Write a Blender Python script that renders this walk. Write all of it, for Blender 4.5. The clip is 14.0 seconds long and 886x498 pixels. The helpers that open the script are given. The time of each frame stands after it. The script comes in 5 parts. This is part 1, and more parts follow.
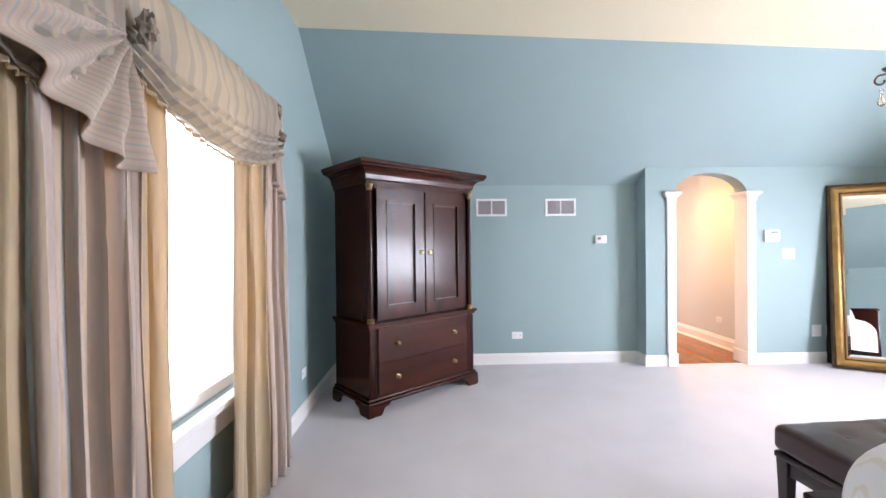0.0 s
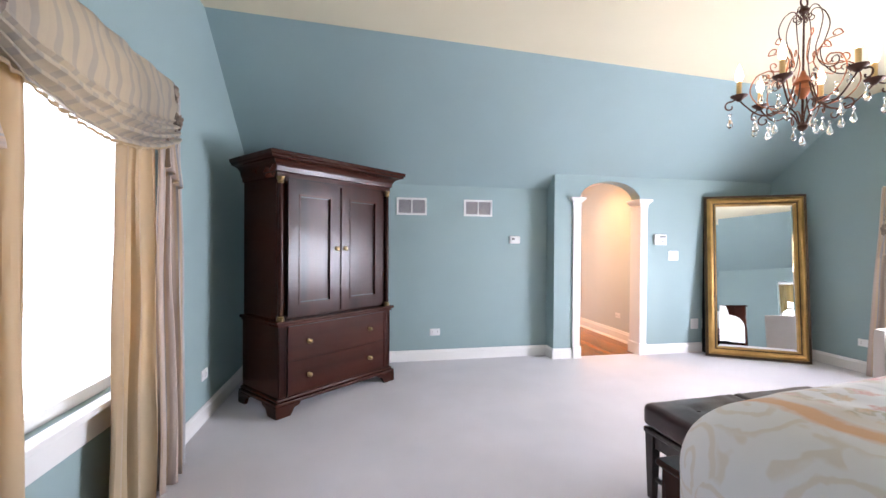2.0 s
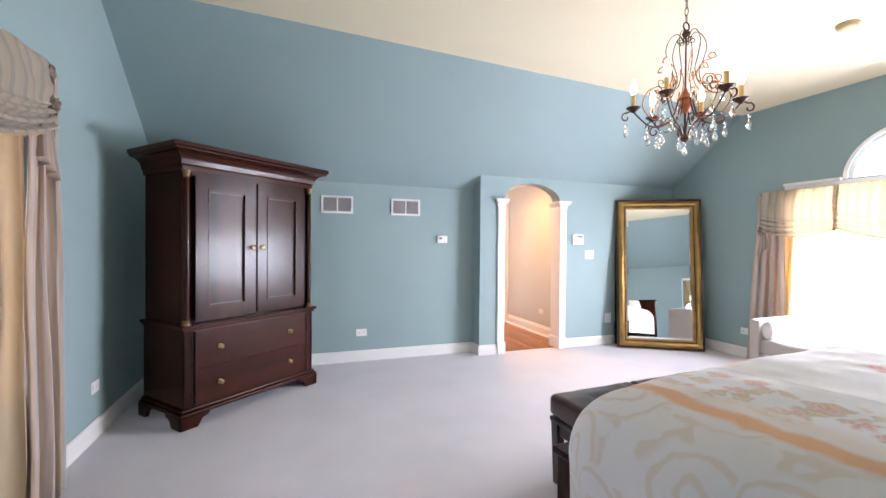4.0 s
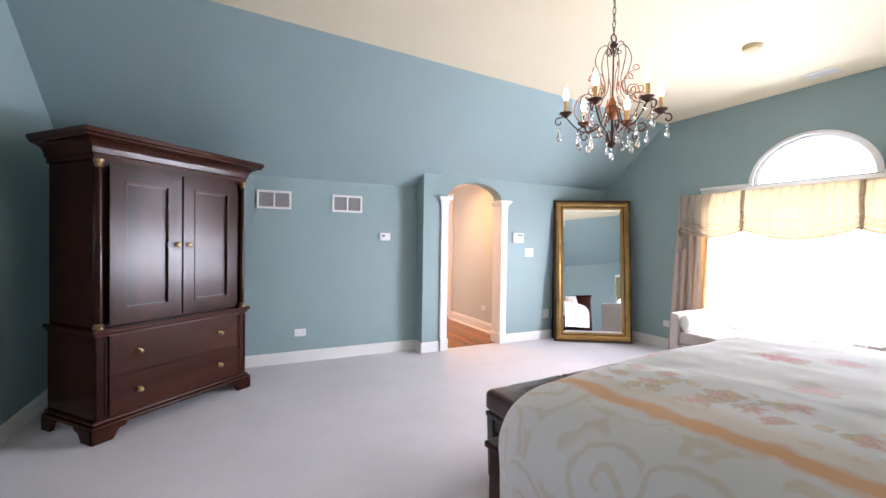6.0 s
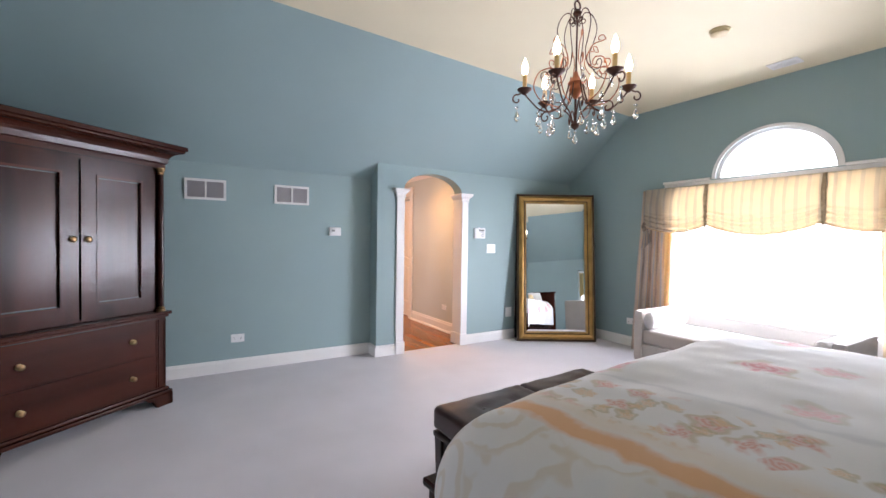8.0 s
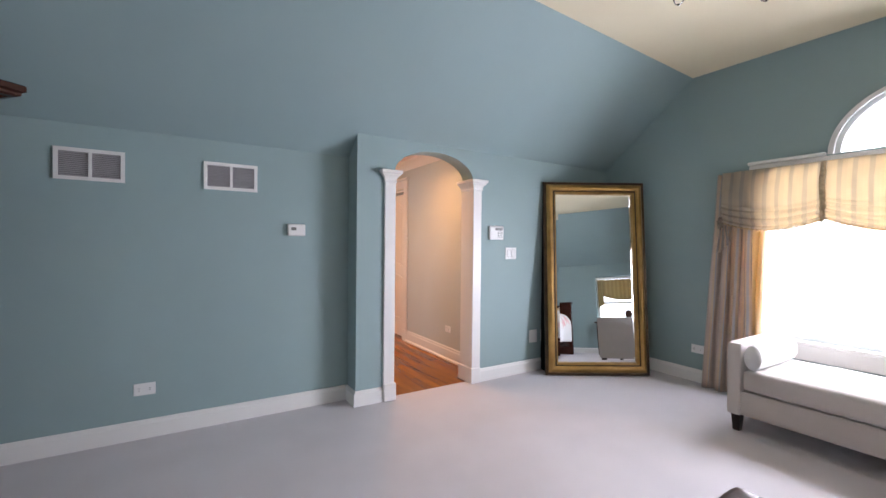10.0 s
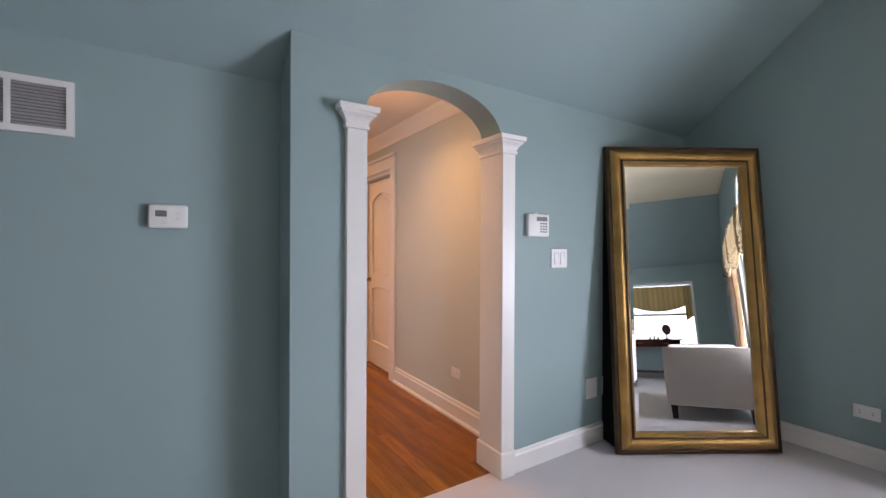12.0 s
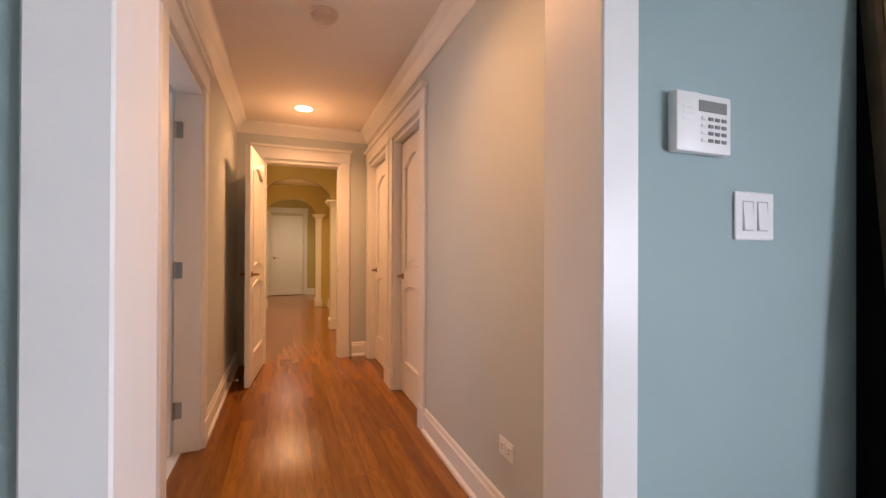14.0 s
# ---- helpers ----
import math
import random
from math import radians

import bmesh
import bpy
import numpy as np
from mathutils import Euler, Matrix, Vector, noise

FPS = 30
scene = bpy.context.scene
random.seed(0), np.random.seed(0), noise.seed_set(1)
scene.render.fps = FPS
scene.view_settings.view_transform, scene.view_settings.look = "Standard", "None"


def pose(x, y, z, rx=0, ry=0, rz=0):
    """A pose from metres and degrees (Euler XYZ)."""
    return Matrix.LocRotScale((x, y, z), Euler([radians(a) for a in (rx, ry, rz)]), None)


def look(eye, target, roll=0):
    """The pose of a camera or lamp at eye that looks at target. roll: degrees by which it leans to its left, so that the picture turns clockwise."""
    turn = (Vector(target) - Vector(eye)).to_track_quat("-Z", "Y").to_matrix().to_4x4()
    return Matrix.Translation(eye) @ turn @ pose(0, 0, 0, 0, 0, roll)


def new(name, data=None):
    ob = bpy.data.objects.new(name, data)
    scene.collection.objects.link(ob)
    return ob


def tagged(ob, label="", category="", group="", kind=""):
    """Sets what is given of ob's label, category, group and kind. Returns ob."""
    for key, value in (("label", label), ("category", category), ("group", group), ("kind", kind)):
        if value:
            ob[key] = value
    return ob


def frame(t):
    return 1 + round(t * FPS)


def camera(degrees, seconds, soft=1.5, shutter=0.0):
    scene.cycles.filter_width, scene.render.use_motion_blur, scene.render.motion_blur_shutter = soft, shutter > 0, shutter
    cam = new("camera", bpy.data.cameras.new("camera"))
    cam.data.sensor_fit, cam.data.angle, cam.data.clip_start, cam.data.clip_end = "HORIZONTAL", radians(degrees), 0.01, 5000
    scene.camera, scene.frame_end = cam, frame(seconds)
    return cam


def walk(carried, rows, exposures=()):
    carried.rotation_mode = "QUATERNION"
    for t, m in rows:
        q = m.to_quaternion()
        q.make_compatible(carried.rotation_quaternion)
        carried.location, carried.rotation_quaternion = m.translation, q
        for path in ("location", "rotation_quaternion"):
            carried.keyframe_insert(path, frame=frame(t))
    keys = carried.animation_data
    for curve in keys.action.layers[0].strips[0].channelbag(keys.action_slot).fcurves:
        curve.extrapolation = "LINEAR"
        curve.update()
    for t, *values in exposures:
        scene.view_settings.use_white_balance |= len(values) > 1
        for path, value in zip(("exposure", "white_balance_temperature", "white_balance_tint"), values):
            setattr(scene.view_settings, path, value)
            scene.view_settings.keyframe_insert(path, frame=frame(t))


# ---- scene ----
cam = camera(93.6, 14.0)
PATH = [
    (0, (0.283, 0.149, 1.365), (0.340, 2.148, 1.344), -0.68),
    (0.5, (0.314, 0.142, 1.356), (0.467, 2.136, 1.334), 0.15),
    (1, (0.338, 0.122, 1.348), (0.577, 2.108, 1.329), -0.05),
    (1.5, (0.368, 0.103, 1.341), (0.681, 2.078, 1.321), 0.31),
    (2, (0.405, 0.093, 1.336), (0.791, 2.055, 1.317), 0.39),
    (2.5, (0.439, 0.082, 1.332), (0.904, 2.027, 1.315), 0.42),
    (3, (0.476, 0.069, 1.331), (1.015, 1.995, 1.313), 0.44),
    (5.5, (0.573, 0.045, 1.350), (1.416, 1.858, 1.320), 0.75),
    (6, (0.582, 0.039, 1.349), (1.482, 1.824, 1.316), 0.86),
    (6.5, (0.601, 0.044, 1.348), (1.555, 1.802, 1.317), 0.91),
    (7, (0.630, 0.067, 1.347), (1.634, 1.796, 1.304), 0.92),
    (9.5, (1.352, 1.077, 1.309), (2.400, 2.780, 1.272), 0.74),
    (10, (1.478, 1.469, 1.308), (2.530, 3.169, 1.284), 0.61),
    (10.5, (1.610, 1.850, 1.309), (2.665, 3.548, 1.296), 0.45),
    (11, (1.791, 2.224, 1.308), (2.857, 3.916, 1.280), 0.62),
    (11.5, (1.994, 2.564, 1.303), (3.079, 4.244, 1.280), 0.50),
    (12, (2.242, 2.860, 1.286), (3.320, 4.545, 1.279), 0.26),
    (12.5, (2.527, 3.157, 1.236), (3.599, 4.845, 1.225), 0.22),
    (13, (2.782, 3.395, 1.178), (3.770, 5.134, 1.173), 0.15),
    (13.5, (3.008, 3.645, 1.148), (3.860, 5.455, 1.148), 0.20),
    (14, (3.176, 3.967, 1.136), (3.883, 5.838, 1.143), 0.25),
]
EXPOSURES = [(0, 0.24), (1, 0.12), (3, 0.0), (5.5, -0.10), (7, -0.35), (9.5, -0.82), (11, -1.02), (12, -1.17), (13, -1.24), (14, -1.18)]
walk(cam, [(t, look(eye, target, roll)) for t, eye, target, roll in PATH],
     exposures=EXPOSURES)

# ---- world and daylight ----
world = bpy.data.worlds.new("sky")
scene.world = world
world.use_nodes = True
wn = world.node_tree.nodes
sky = wn.new("ShaderNodeTexSky")
sky.sky_type, sky.sun_disc, sky.sun_elevation, sky.sun_rotation = "NISHITA", False, radians(48), radians(100)
world.node_tree.links.new(sky.outputs["Color"], wn["Background"].inputs["Color"])
wn["Background"].inputs["Strength"].default_value = 0.15
sun = new("sun", bpy.data.lights.new("sun", "SUN"))
sun.data.energy, sun.data.angle, sun.data.color = 1.0, radians(12), (1.0, 0.95, 0.88)
sun.matrix_world = look((20, -4, 22), (0, 0, 0))


def window_light(x, y, z, target, width, height, power, colour):
    lamp = new("window_daylight", bpy.data.lights.new("window_daylight", "AREA"))
    lamp.data.shape, lamp.data.size, lamp.data.size_y = "RECTANGLE", width, height
    lamp.data.energy, lamp.data.color = power, colour
    lamp.matrix_world = look((x, y, z), target)
    return lamp


DAY = (0.835, 0.848, 1.0)
window_light(5.89, 2.15, 1.275, (0, 2.15, 1.275), 2.12, 1.40, 440, DAY)
window_light(5.89, 2.14, 2.30, (0, 2.14, 2.30), 1.1, 0.58, 70, DAY)
window_light(-0.97, 2.0, 1.375, (5, 2.0, 1.375), 1.90, 1.70, 64, DAY)
window_light(4.62, -1.78, 1.15, (4.62, 5, 1.15), 1.2, 1.3, 32, DAY)
window_light(1.15, 6.35, 1.48, (5, 6.35, 1.40), 0.72, 1.08, 20, (0.80, 0.84, 1.0))


def lamp_point(x, y, z, power, colour, radius=0.03):
    lamp = new("bulb_or_fill_light", bpy.data.lights.new("bulb_or_fill_light", "POINT"))
    lamp.data.energy, lamp.data.color, lamp.data.shadow_soft_size = power, colour, radius
    lamp.location = (x, y, z)


def lamp_spot(x, y, z, power, colour, degrees=150):
    lamp = new("downlight", bpy.data.lights.new("downlight", "SPOT"))
    lamp.data.energy, lamp.data.color, lamp.data.shadow_soft_size = power, colour, 0.05
    lamp.data.spot_size, lamp.data.spot_blend = radians(degrees), 1.0
    lamp.matrix_world = look((x, y, z), (x, y, 0))


WARM = (1.0, 0.47, 0.20)
# the cans at y 9.25 and 13.9 are unseen, added to fill the passage
CANS = [(3.39, 5.42, 2.39, 262, WARM), (3.32, 7.84, 2.39, 390, WARM), (3.30, 9.25, 2.41, 380, (1.0, 0.58, 0.27)), (3.26, 11.5, 2.41, 560, (1.0, 0.58, 0.27)), (3.26, 13.9, 2.41, 360, (1.0, 0.72, 0.50))]
for cx, cy, cz, cp, cc in CANS:
    lamp_spot(cx, cy, cz - 0.02, cp * 0.62, cc)
    # unseen fill point under each can, added to brighten the ceiling
    lamp_point(cx, cy, cz - 0.30, cp * 0.026, cc, 0.08)


# ---- materials ----
def material(name, colour, rough=0.6, metal=0.0, vary=0.06, scale=6.0, grain=60.0, bump=0.02, coat=0.0, stretch=(1, 1, 1), spec=0.5, sheen=0.0):
    """A surface whose tone drifts at a large scale and whose relief is fine."""
    mat = bpy.data.materials.new(name)
    mat.use_nodes = True
    nt = mat.node_tree
    b = nt.nodes["Principled BSDF"]
    tex = nt.nodes.new("ShaderNodeTexCoord")
    mp = nt.nodes.new("ShaderNodeMapping")
    mp.inputs["Scale"].default_value = stretch
    nt.links.new(tex.outputs["Object"], mp.inputs["Vector"])
    big = nt.nodes.new("ShaderNodeTexNoise")
    big.inputs["Scale"].default_value, big.inputs["Detail"].default_value = scale, 4
    fine = nt.nodes.new("ShaderNodeTexNoise")
    fine.inputs["Scale"].default_value, fine.inputs["Detail"].default_value = grain, 3
    ramp = nt.nodes.new("ShaderNodeValToRGB")
    ramp.color_ramp.elements[0].position, ramp.color_ramp.elements[1].position = 0.3, 0.7
    ramp.color_ramp.elements[0].color = (*[c * (1 - vary) for c in colour], 1)
    ramp.color_ramp.elements[1].color = (*[min(1, c * (1 + vary)) for c in colour], 1)
    for n in (big, fine):
        nt.links.new(mp.outputs["Vector"], n.inputs["Vector"])
    nt.links.new(big.outputs["Fac"], ramp.inputs["Fac"])
    nt.links.new(ramp.outputs["Color"], b.inputs["Base Color"])
    if bump:
        bp = nt.nodes.new("ShaderNodeBump")
        bp.inputs["Strength"].default_value, bp.inputs["Distance"].default_value = 0.5, bump * 0.1
        nt.links.new(fine.outputs["Fac"], bp.inputs["Height"])
        nt.links.new(bp.outputs["Normal"], b.inputs["Normal"])
    b.inputs["Roughness"].default_value, b.inputs["Metallic"].default_value = rough, metal
    b.inputs["Coat Weight"].default_value, b.inputs["Specular IOR Level"].default_value = coat, spec
    b.inputs["Sheen Weight"].default_value = sheen
    return mat


def nodes_of(mat):
    return mat.node_tree, mat.node_tree.nodes, mat.node_tree.nodes["Principled BSDF"]


def glowing(name, colour, strength):
    mat = bpy.data.materials.new(name)
    mat.use_nodes = True
    nt, nn, b = nodes_of(mat)
    b.inputs["Base Color"].default_value = (*colour, 1)
    b.inputs["Emission Color"].default_value = (*colour, 1)
    b.inputs["Emission Strength"].default_value = strength
    return mat


def mirror_material():
    mat = bpy.data.materials.new("mirror_glass")
    mat.use_nodes = True
    nt, nn, b = nodes_of(mat)
    b.inputs["Base Color"].default_value, b.inputs["Metallic"].default_value, b.inputs["Roughness"].default_value = (0.9, 0.92, 0.91, 1), 1.0, 0.0
    return mat


def glass_material(name="clear_glass", rough=0.0):
    mat = bpy.data.materials.new(name)
    mat.use_nodes = True
    nt, nn, b = nodes_of(mat)
    b.inputs["Base Color"].default_value, b.inputs["Roughness"].default_value = (1, 1, 1, 1), rough
    b.inputs["Transmission Weight"].default_value, b.inputs["IOR"].default_value = 1.0, 1.45
    return mat


def striped_cloth(name, tones, through_colour, period, share, axis):
    """Cloth woven in stripes that lets some daylight through. axis: the object's axis across the stripes."""
    mat = bpy.data.materials.new(name)
    mat.use_nodes = True
    nt, nn, b = nodes_of(mat)
    uv = nn.new("ShaderNodeUVMap")
    sep = nn.new("ShaderNodeSeparateXYZ")
    nt.links.new(uv.outputs["UV"], sep.inputs["Vector"])
    mul = nn.new("ShaderNodeMath")
    mul.operation, mul.inputs[1].default_value = "MULTIPLY", 1.0 / period
    nt.links.new(sep.outputs[axis], mul.inputs[0])
    fr = nn.new("ShaderNodeMath")
    fr.operation = "FRACT"
    nt.links.new(mul.outputs[0], fr.inputs[0])
    ramp = nn.new("ShaderNodeValToRGB")
    ramp.color_ramp.interpolation = "LINEAR"
    els = ramp.color_ramp.elements
    stops = []
    for i, c in enumerate(tones):
        stops += [(i / len(tones) + 0.03, c), ((i + 1) / len(tones) - 0.03, c)]
    els[0].position, els[0].color = stops[0][0], (*stops[0][1], 1)
    els[1].position, els[1].color = stops[-1][0], (*stops[-1][1], 1)
    for p, c in stops[1:-1]:
        els.new(p).color = (*c, 1)
    nt.links.new(fr.outputs[0], ramp.inputs["Fac"])
    nz = nn.new("ShaderNodeTexNoise")
    nz.inputs["Scale"].default_value = 140
    bp = nn.new("ShaderNodeBump")
    bp.inputs["Strength"].default_value, bp.inputs["Distance"].default_value = 0.25, 0.001
    nt.links.new(nz.outputs["Fac"], bp.inputs["Height"])
    nt.links.new(bp.outputs["Normal"], b.inputs["Normal"])
    nt.links.new(ramp.outputs["Color"], b.inputs["Base Color"])
    b.inputs["Roughness"].default_value, b.inputs["Sheen Weight"].default_value = 0.55, 0.3
    tr = nn.new("ShaderNodeBsdfTranslucent")
    mixc = nn.new("ShaderNodeMix")
    mixc.data_type, mixc.blend_type = "RGBA", "MULTIPLY"
    mixc.inputs["Factor"].default_value = 1.0
    nt.links.new(ramp.outputs["Color"], mixc.inputs["A"])
    mixc.inputs["B"].default_value = (*through_colour, 1)
    nt.links.new(mixc.outputs["Result"], tr.inputs["Color"])
    mix = nn.new("ShaderNodeMixShader")
    mix.inputs["Fac"].default_value = share
    nt.links.new(b.outputs[0], mix.inputs[1])
    nt.links.new(tr.outputs[0], mix.inputs[2])
    nt.links.new(mix.outputs[0], nn["Material Output"].inputs["Surface"])
    return mat


WALL = material("blue_green_wall_paint", (0.29, 0.39, 0.395), 0.62, vary=0.025, scale=1.5, grain=220, bump=0.01, spec=0.35)
CEIL = material("cream_ceiling_paint", (0.78, 0.705, 0.52), 0.75, vary=0.02, scale=1.5, grain=200, bump=0.01, spec=0.3)
HALLCEIL = material("white_ceiling_paint", (0.80, 0.74, 0.69), 0.75, vary=0.02, scale=1.5, grain=200, bump=0.01)
TRIM = material("white_trim_paint", (0.80, 0.79, 0.77), 0.38, vary=0.02, scale=3, grain=90, bump=0.006)
CARPET = material("pale_carpet", (0.60, 0.568, 0.595), 0.95, vary=0.05, scale=2.2, grain=420, bump=0.05, spec=0.1, sheen=0.3)
HALLWALL = material("pale_sage_wall_paint", (0.565, 0.60, 0.58), 0.6, vary=0.025, scale=1.5, grain=220, bump=0.01, spec=0.4)
TANWALL = material("golden_tan_wall_paint", (0.52, 0.43, 0.17), 0.6, vary=0.03, scale=1.5, grain=220, bump=0.01)
TILE = material("white_tile", (0.7, 0.69, 0.66), 0.3, vary=0.04)
PLASTIC = material("white_plastic", (0.80, 0.80, 0.79), 0.35, vary=0.01, bump=0)
GREYPLASTIC = material("grey_plastic", (0.18, 0.19, 0.18), 0.4, vary=0.03, bump=0)
DARKSLOT = material("dark_slot", (0.03, 0.03, 0.03), 0.7, vary=0.03, bump=0)
VENTGREY = material("vent_shadow_grey", (0.22, 0.21, 0.22), 0.6, vary=0.03, bump=0)
MAHOG = material("dark_mahogany", (0.031, 0.0082, 0.0050), 0.20, vary=0.35, scale=5, grain=40, bump=0.004, coat=0.0, spec=0.22, stretch=(1, 1, 0.12))
MAHOGH = material("dark_mahogany_across", (0.040, 0.0105, 0.0062), 0.22, vary=0.35, scale=5, grain=40, bump=0.004, coat=0.0, spec=0.22, stretch=(0.12, 1, 1))
ESPRESSO = material("espresso_wood", (0.018, 0.008, 0.006), 0.35, vary=0.3, scale=6, grain=50, bump=0.01, coat=0.2)
BRASS = material("aged_brass", (0.27, 0.18, 0.085), 0.38, metal=1.0, vary=0.2, scale=30, grain=200, bump=0.01)
GOLD = material("aged_gold_leaf", (0.40, 0.24, 0.078), 0.34, metal=0.85, vary=0.22, scale=7, grain=90, bump=0.015)
GOLDDARK = material("dark_gilt_edge", (0.060, 0.033, 0.014), 0.42, metal=0.5, vary=0.3, scale=10, grain=90, bump=0.01)
BRONZE = material("rust_bronze_iron", (0.11, 0.050, 0.034), 0.5, metal=0.6, vary=0.4, scale=25, grain=200, bump=0.02)
COPPER = material("copper_leaf", (0.46, 0.16, 0.075), 0.42, metal=0.8, vary=0.25, scale=25, grain=200, bump=0.02)
STEEL = material("brushed_nickel", (0.42, 0.40, 0.37), 0.3, metal=1.0, vary=0.1, bump=0)
CREAM = material("cream_upholstery", (0.47, 0.425, 0.385), 0.85, vary=0.04, scale=4, grain=350, bump=0.03, sheen=0.3, spec=0.2)
LINEN = material("white_linen", (0.66, 0.64, 0.62), 0.85, vary=0.04, scale=4, grain=300, bump=0.03, sheen=0.2, spec=0.2)
LEATHER = material("dark_brown_leather", (0.042, 0.021, 0.020), 0.31, vary=0.25, scale=9, grain=90, bump=0.012, coat=0.1)
CANDLE = material("candle_sleeve", (0.75, 0.50, 0.22), 0.5, vary=0.08, scale=30, bump=0)
MIRROR = mirror_material()
GLASS = glass_material()
CRYSTAL = glass_material("crystal")
CANLENS = glowing("lit_downlight_lens", (1.0, 0.86, 0.62), 14)
FLAME = glowing("lit_candle_bulb", (1.0, 0.82, 0.55), 14)
TAUPE, TAN, BLUEGREY = (0.57, 0.46, 0.39), (0.62, 0.49, 0.36), (0.43, 0.43, 0.45)
DRAPE = striped_cloth("striped_silk", [TAUPE, TAN, BLUEGREY, TAN, TAUPE, (0.50, 0.42, 0.37)], (1.0, 0.80, 0.52), 0.075, 0.22, 0)
VALANCE = striped_cloth("striped_valance_silk", [(0.58, 0.51, 0.41), (0.47, 0.43, 0.37), (0.60, 0.53, 0.42)], (1.0, 0.95, 0.85), 0.09, 0.48, 0)
LINING = striped_cloth("gold_lining", [(0.55, 0.43, 0.28), (0.58, 0.46, 0.30)], (1.0, 0.87, 0.60), 0.3, 0.33, 0)
YELLOWVAL = striped_cloth("yellow_striped_silk", [(0.50, 0.42, 0.22), (0.58, 0.50, 0.28)], (1.0, 0.85, 0.45), 0.09, 0.4, 0)


class Maths:
    """Short hand for sums between sockets of one material."""

    def __init__(self, nt):
        self.nt = nt

    def do(self, op, a, b=0.0, c=0.0):
        n = self.nt.nodes.new("ShaderNodeMath")
        n.operation = op
        for k, v in enumerate((a, b, c)):
            if isinstance(v, (int, float)):
                n.inputs[k].default_value = v
            else:
                self.nt.links.new(v, n.inputs[k])
        return n.outputs[0]

    def band(self, v, lo, hi, soft):
        up = self.do("MULTIPLY_ADD", v, 1 / soft, -lo / soft + 0.5)
        dn = self.do("MULTIPLY_ADD", v, -1 / soft, hi / soft + 0.5)
        return self.clamp(self.do("MINIMUM", up, dn))

    def clamp(self, v):
        return self.do("MINIMUM", self.do("MAXIMUM", v, 0.0), 1.0)

    def mix(self, fac, a, b):
        n = self.nt.nodes.new("ShaderNodeMix")
        n.data_type = "RGBA"
        self.nt.links.new(fac, n.inputs["Factor"])
        for key, v in (("A", a), ("B", b)):
            if isinstance(v, tuple):
                n.inputs[key].default_value = (*v, 1)
            else:
                self.nt.links.new(v, n.inputs[key])
        return n.outputs["Result"]


def floral_material():
    """Off-white bedding: a border of beige scrolls, an orange band, and a field of scattered roses."""
    mat = material("floral_bedding", (0.66, 0.645, 0.64), 0.85, vary=0.03, scale=4, grain=420, bump=0.008, sheen=0.2, spec=0.2)
    nt, nn, b = nodes_of(mat)
    k = Maths(nt)
    ground = b.inputs["Base Color"].links[0].from_socket
    uv = nn.new("ShaderNodeUVMap")
    warp = nn.new("ShaderNodeTexNoise")
    warp.inputs["Scale"].default_value, warp.inputs["Detail"].default_value = 9.0, 3
    nt.links.new(uv.outputs["UV"], warp.inputs["Vector"])
    sep = nn.new("ShaderNodeSeparateXYZ")
    nt.links.new(uv.outputs["UV"], sep.inputs["Vector"])
    u, v = sep.outputs[0], sep.outputs[1]
    wobble = k.do("MULTIPLY_ADD", warp.outputs["Fac"], 0.085, -0.0425)

    def cells(scale, jitter=0.6):
        vo = nn.new("ShaderNodeTexVoronoi")
        vo.inputs["Scale"].default_value, vo.inputs["Randomness"].default_value = scale, jitter
        vo.voronoi_dimensions = "2D"
        nt.links.new(uv.outputs["UV"], vo.inputs["Vector"])
        q = nn.new("ShaderNodeSeparateXYZ")
        nt.links.new(vo.outputs["Position"], q.inputs["Vector"])
        dx = k.do("ADD", k.do("SUBTRACT", u, q.outputs[0]), wobble)
        dy = k.do("ADD", k.do("SUBTRACT", v, q.outputs[1]), wobble)
        r = k.do("SQRT", k.do("ADD", k.do("MULTIPLY", dx, dx), k.do("MULTIPLY", dy, dy)))
        ang = k.do("ARCTAN2", dy, dx)
        pick = nn.new("ShaderNodeSeparateXYZ")
        nt.links.new(vo.outputs["Color"], pick.inputs["Vector"])
        return r, ang, pick.outputs[0], pick.outputs[1]
    # scrolls: spirals that unwind from each cell's heart, then leaves between them
    r, ang, pick, _ = cells(3.3, 0.75)
    turn = k.do("FRACT", k.do("ADD", k.do("MULTIPLY", r, 12.0), k.do("MULTIPLY", ang, 1 / (2 * math.pi))))
    spiral = k.do("MULTIPLY", k.band(turn, 0.37, 0.62, 0.08), k.band(r, -1.0, 0.165, 0.02))
    leaf = nn.new("ShaderNodeTexNoise")
    leaf.inputs["Scale"].default_value, leaf.inputs["Detail"].default_value = 7.5, 1.5
    nt.links.new(uv.outputs["UV"], leaf.inputs["Vector"])
    leaves = k.do("MULTIPLY", k.band(leaf.outputs["Fac"], 0.52, 0.66, 0.03), k.band(r, 0.16, 1.0, 0.02))
    inborder = k.band(k.do("ADD", u, wobble), -1.0, 0.68, 0.02)
    figure = k.do("MULTIPLY", k.do("MAXIMUM", spiral, leaves), inborder)
    ground = k.mix(k.do("MULTIPLY", inborder, 0.10), ground, (0.60, 0.53, 0.43))
    tone = k.mix(k.do("MULTIPLY", figure, 0.48), ground, (0.56, 0.455, 0.33))
    band = k.band(k.do("ADD", u, wobble), 0.69, 0.76, 0.025)
    tone = k.mix(k.do("MULTIPLY", band, 0.85), tone, (0.66, 0.33, 0.13))
    fade = k.band(k.do("ADD", u, wobble), 0.765, 0.86, 0.06)
    tone = k.mix(k.do("MULTIPLY", fade, 0.35), tone, (0.62, 0.46, 0.28))
    stripe = k.band(k.do("ADD", u, wobble), 1.15, 1.175, 0.015)
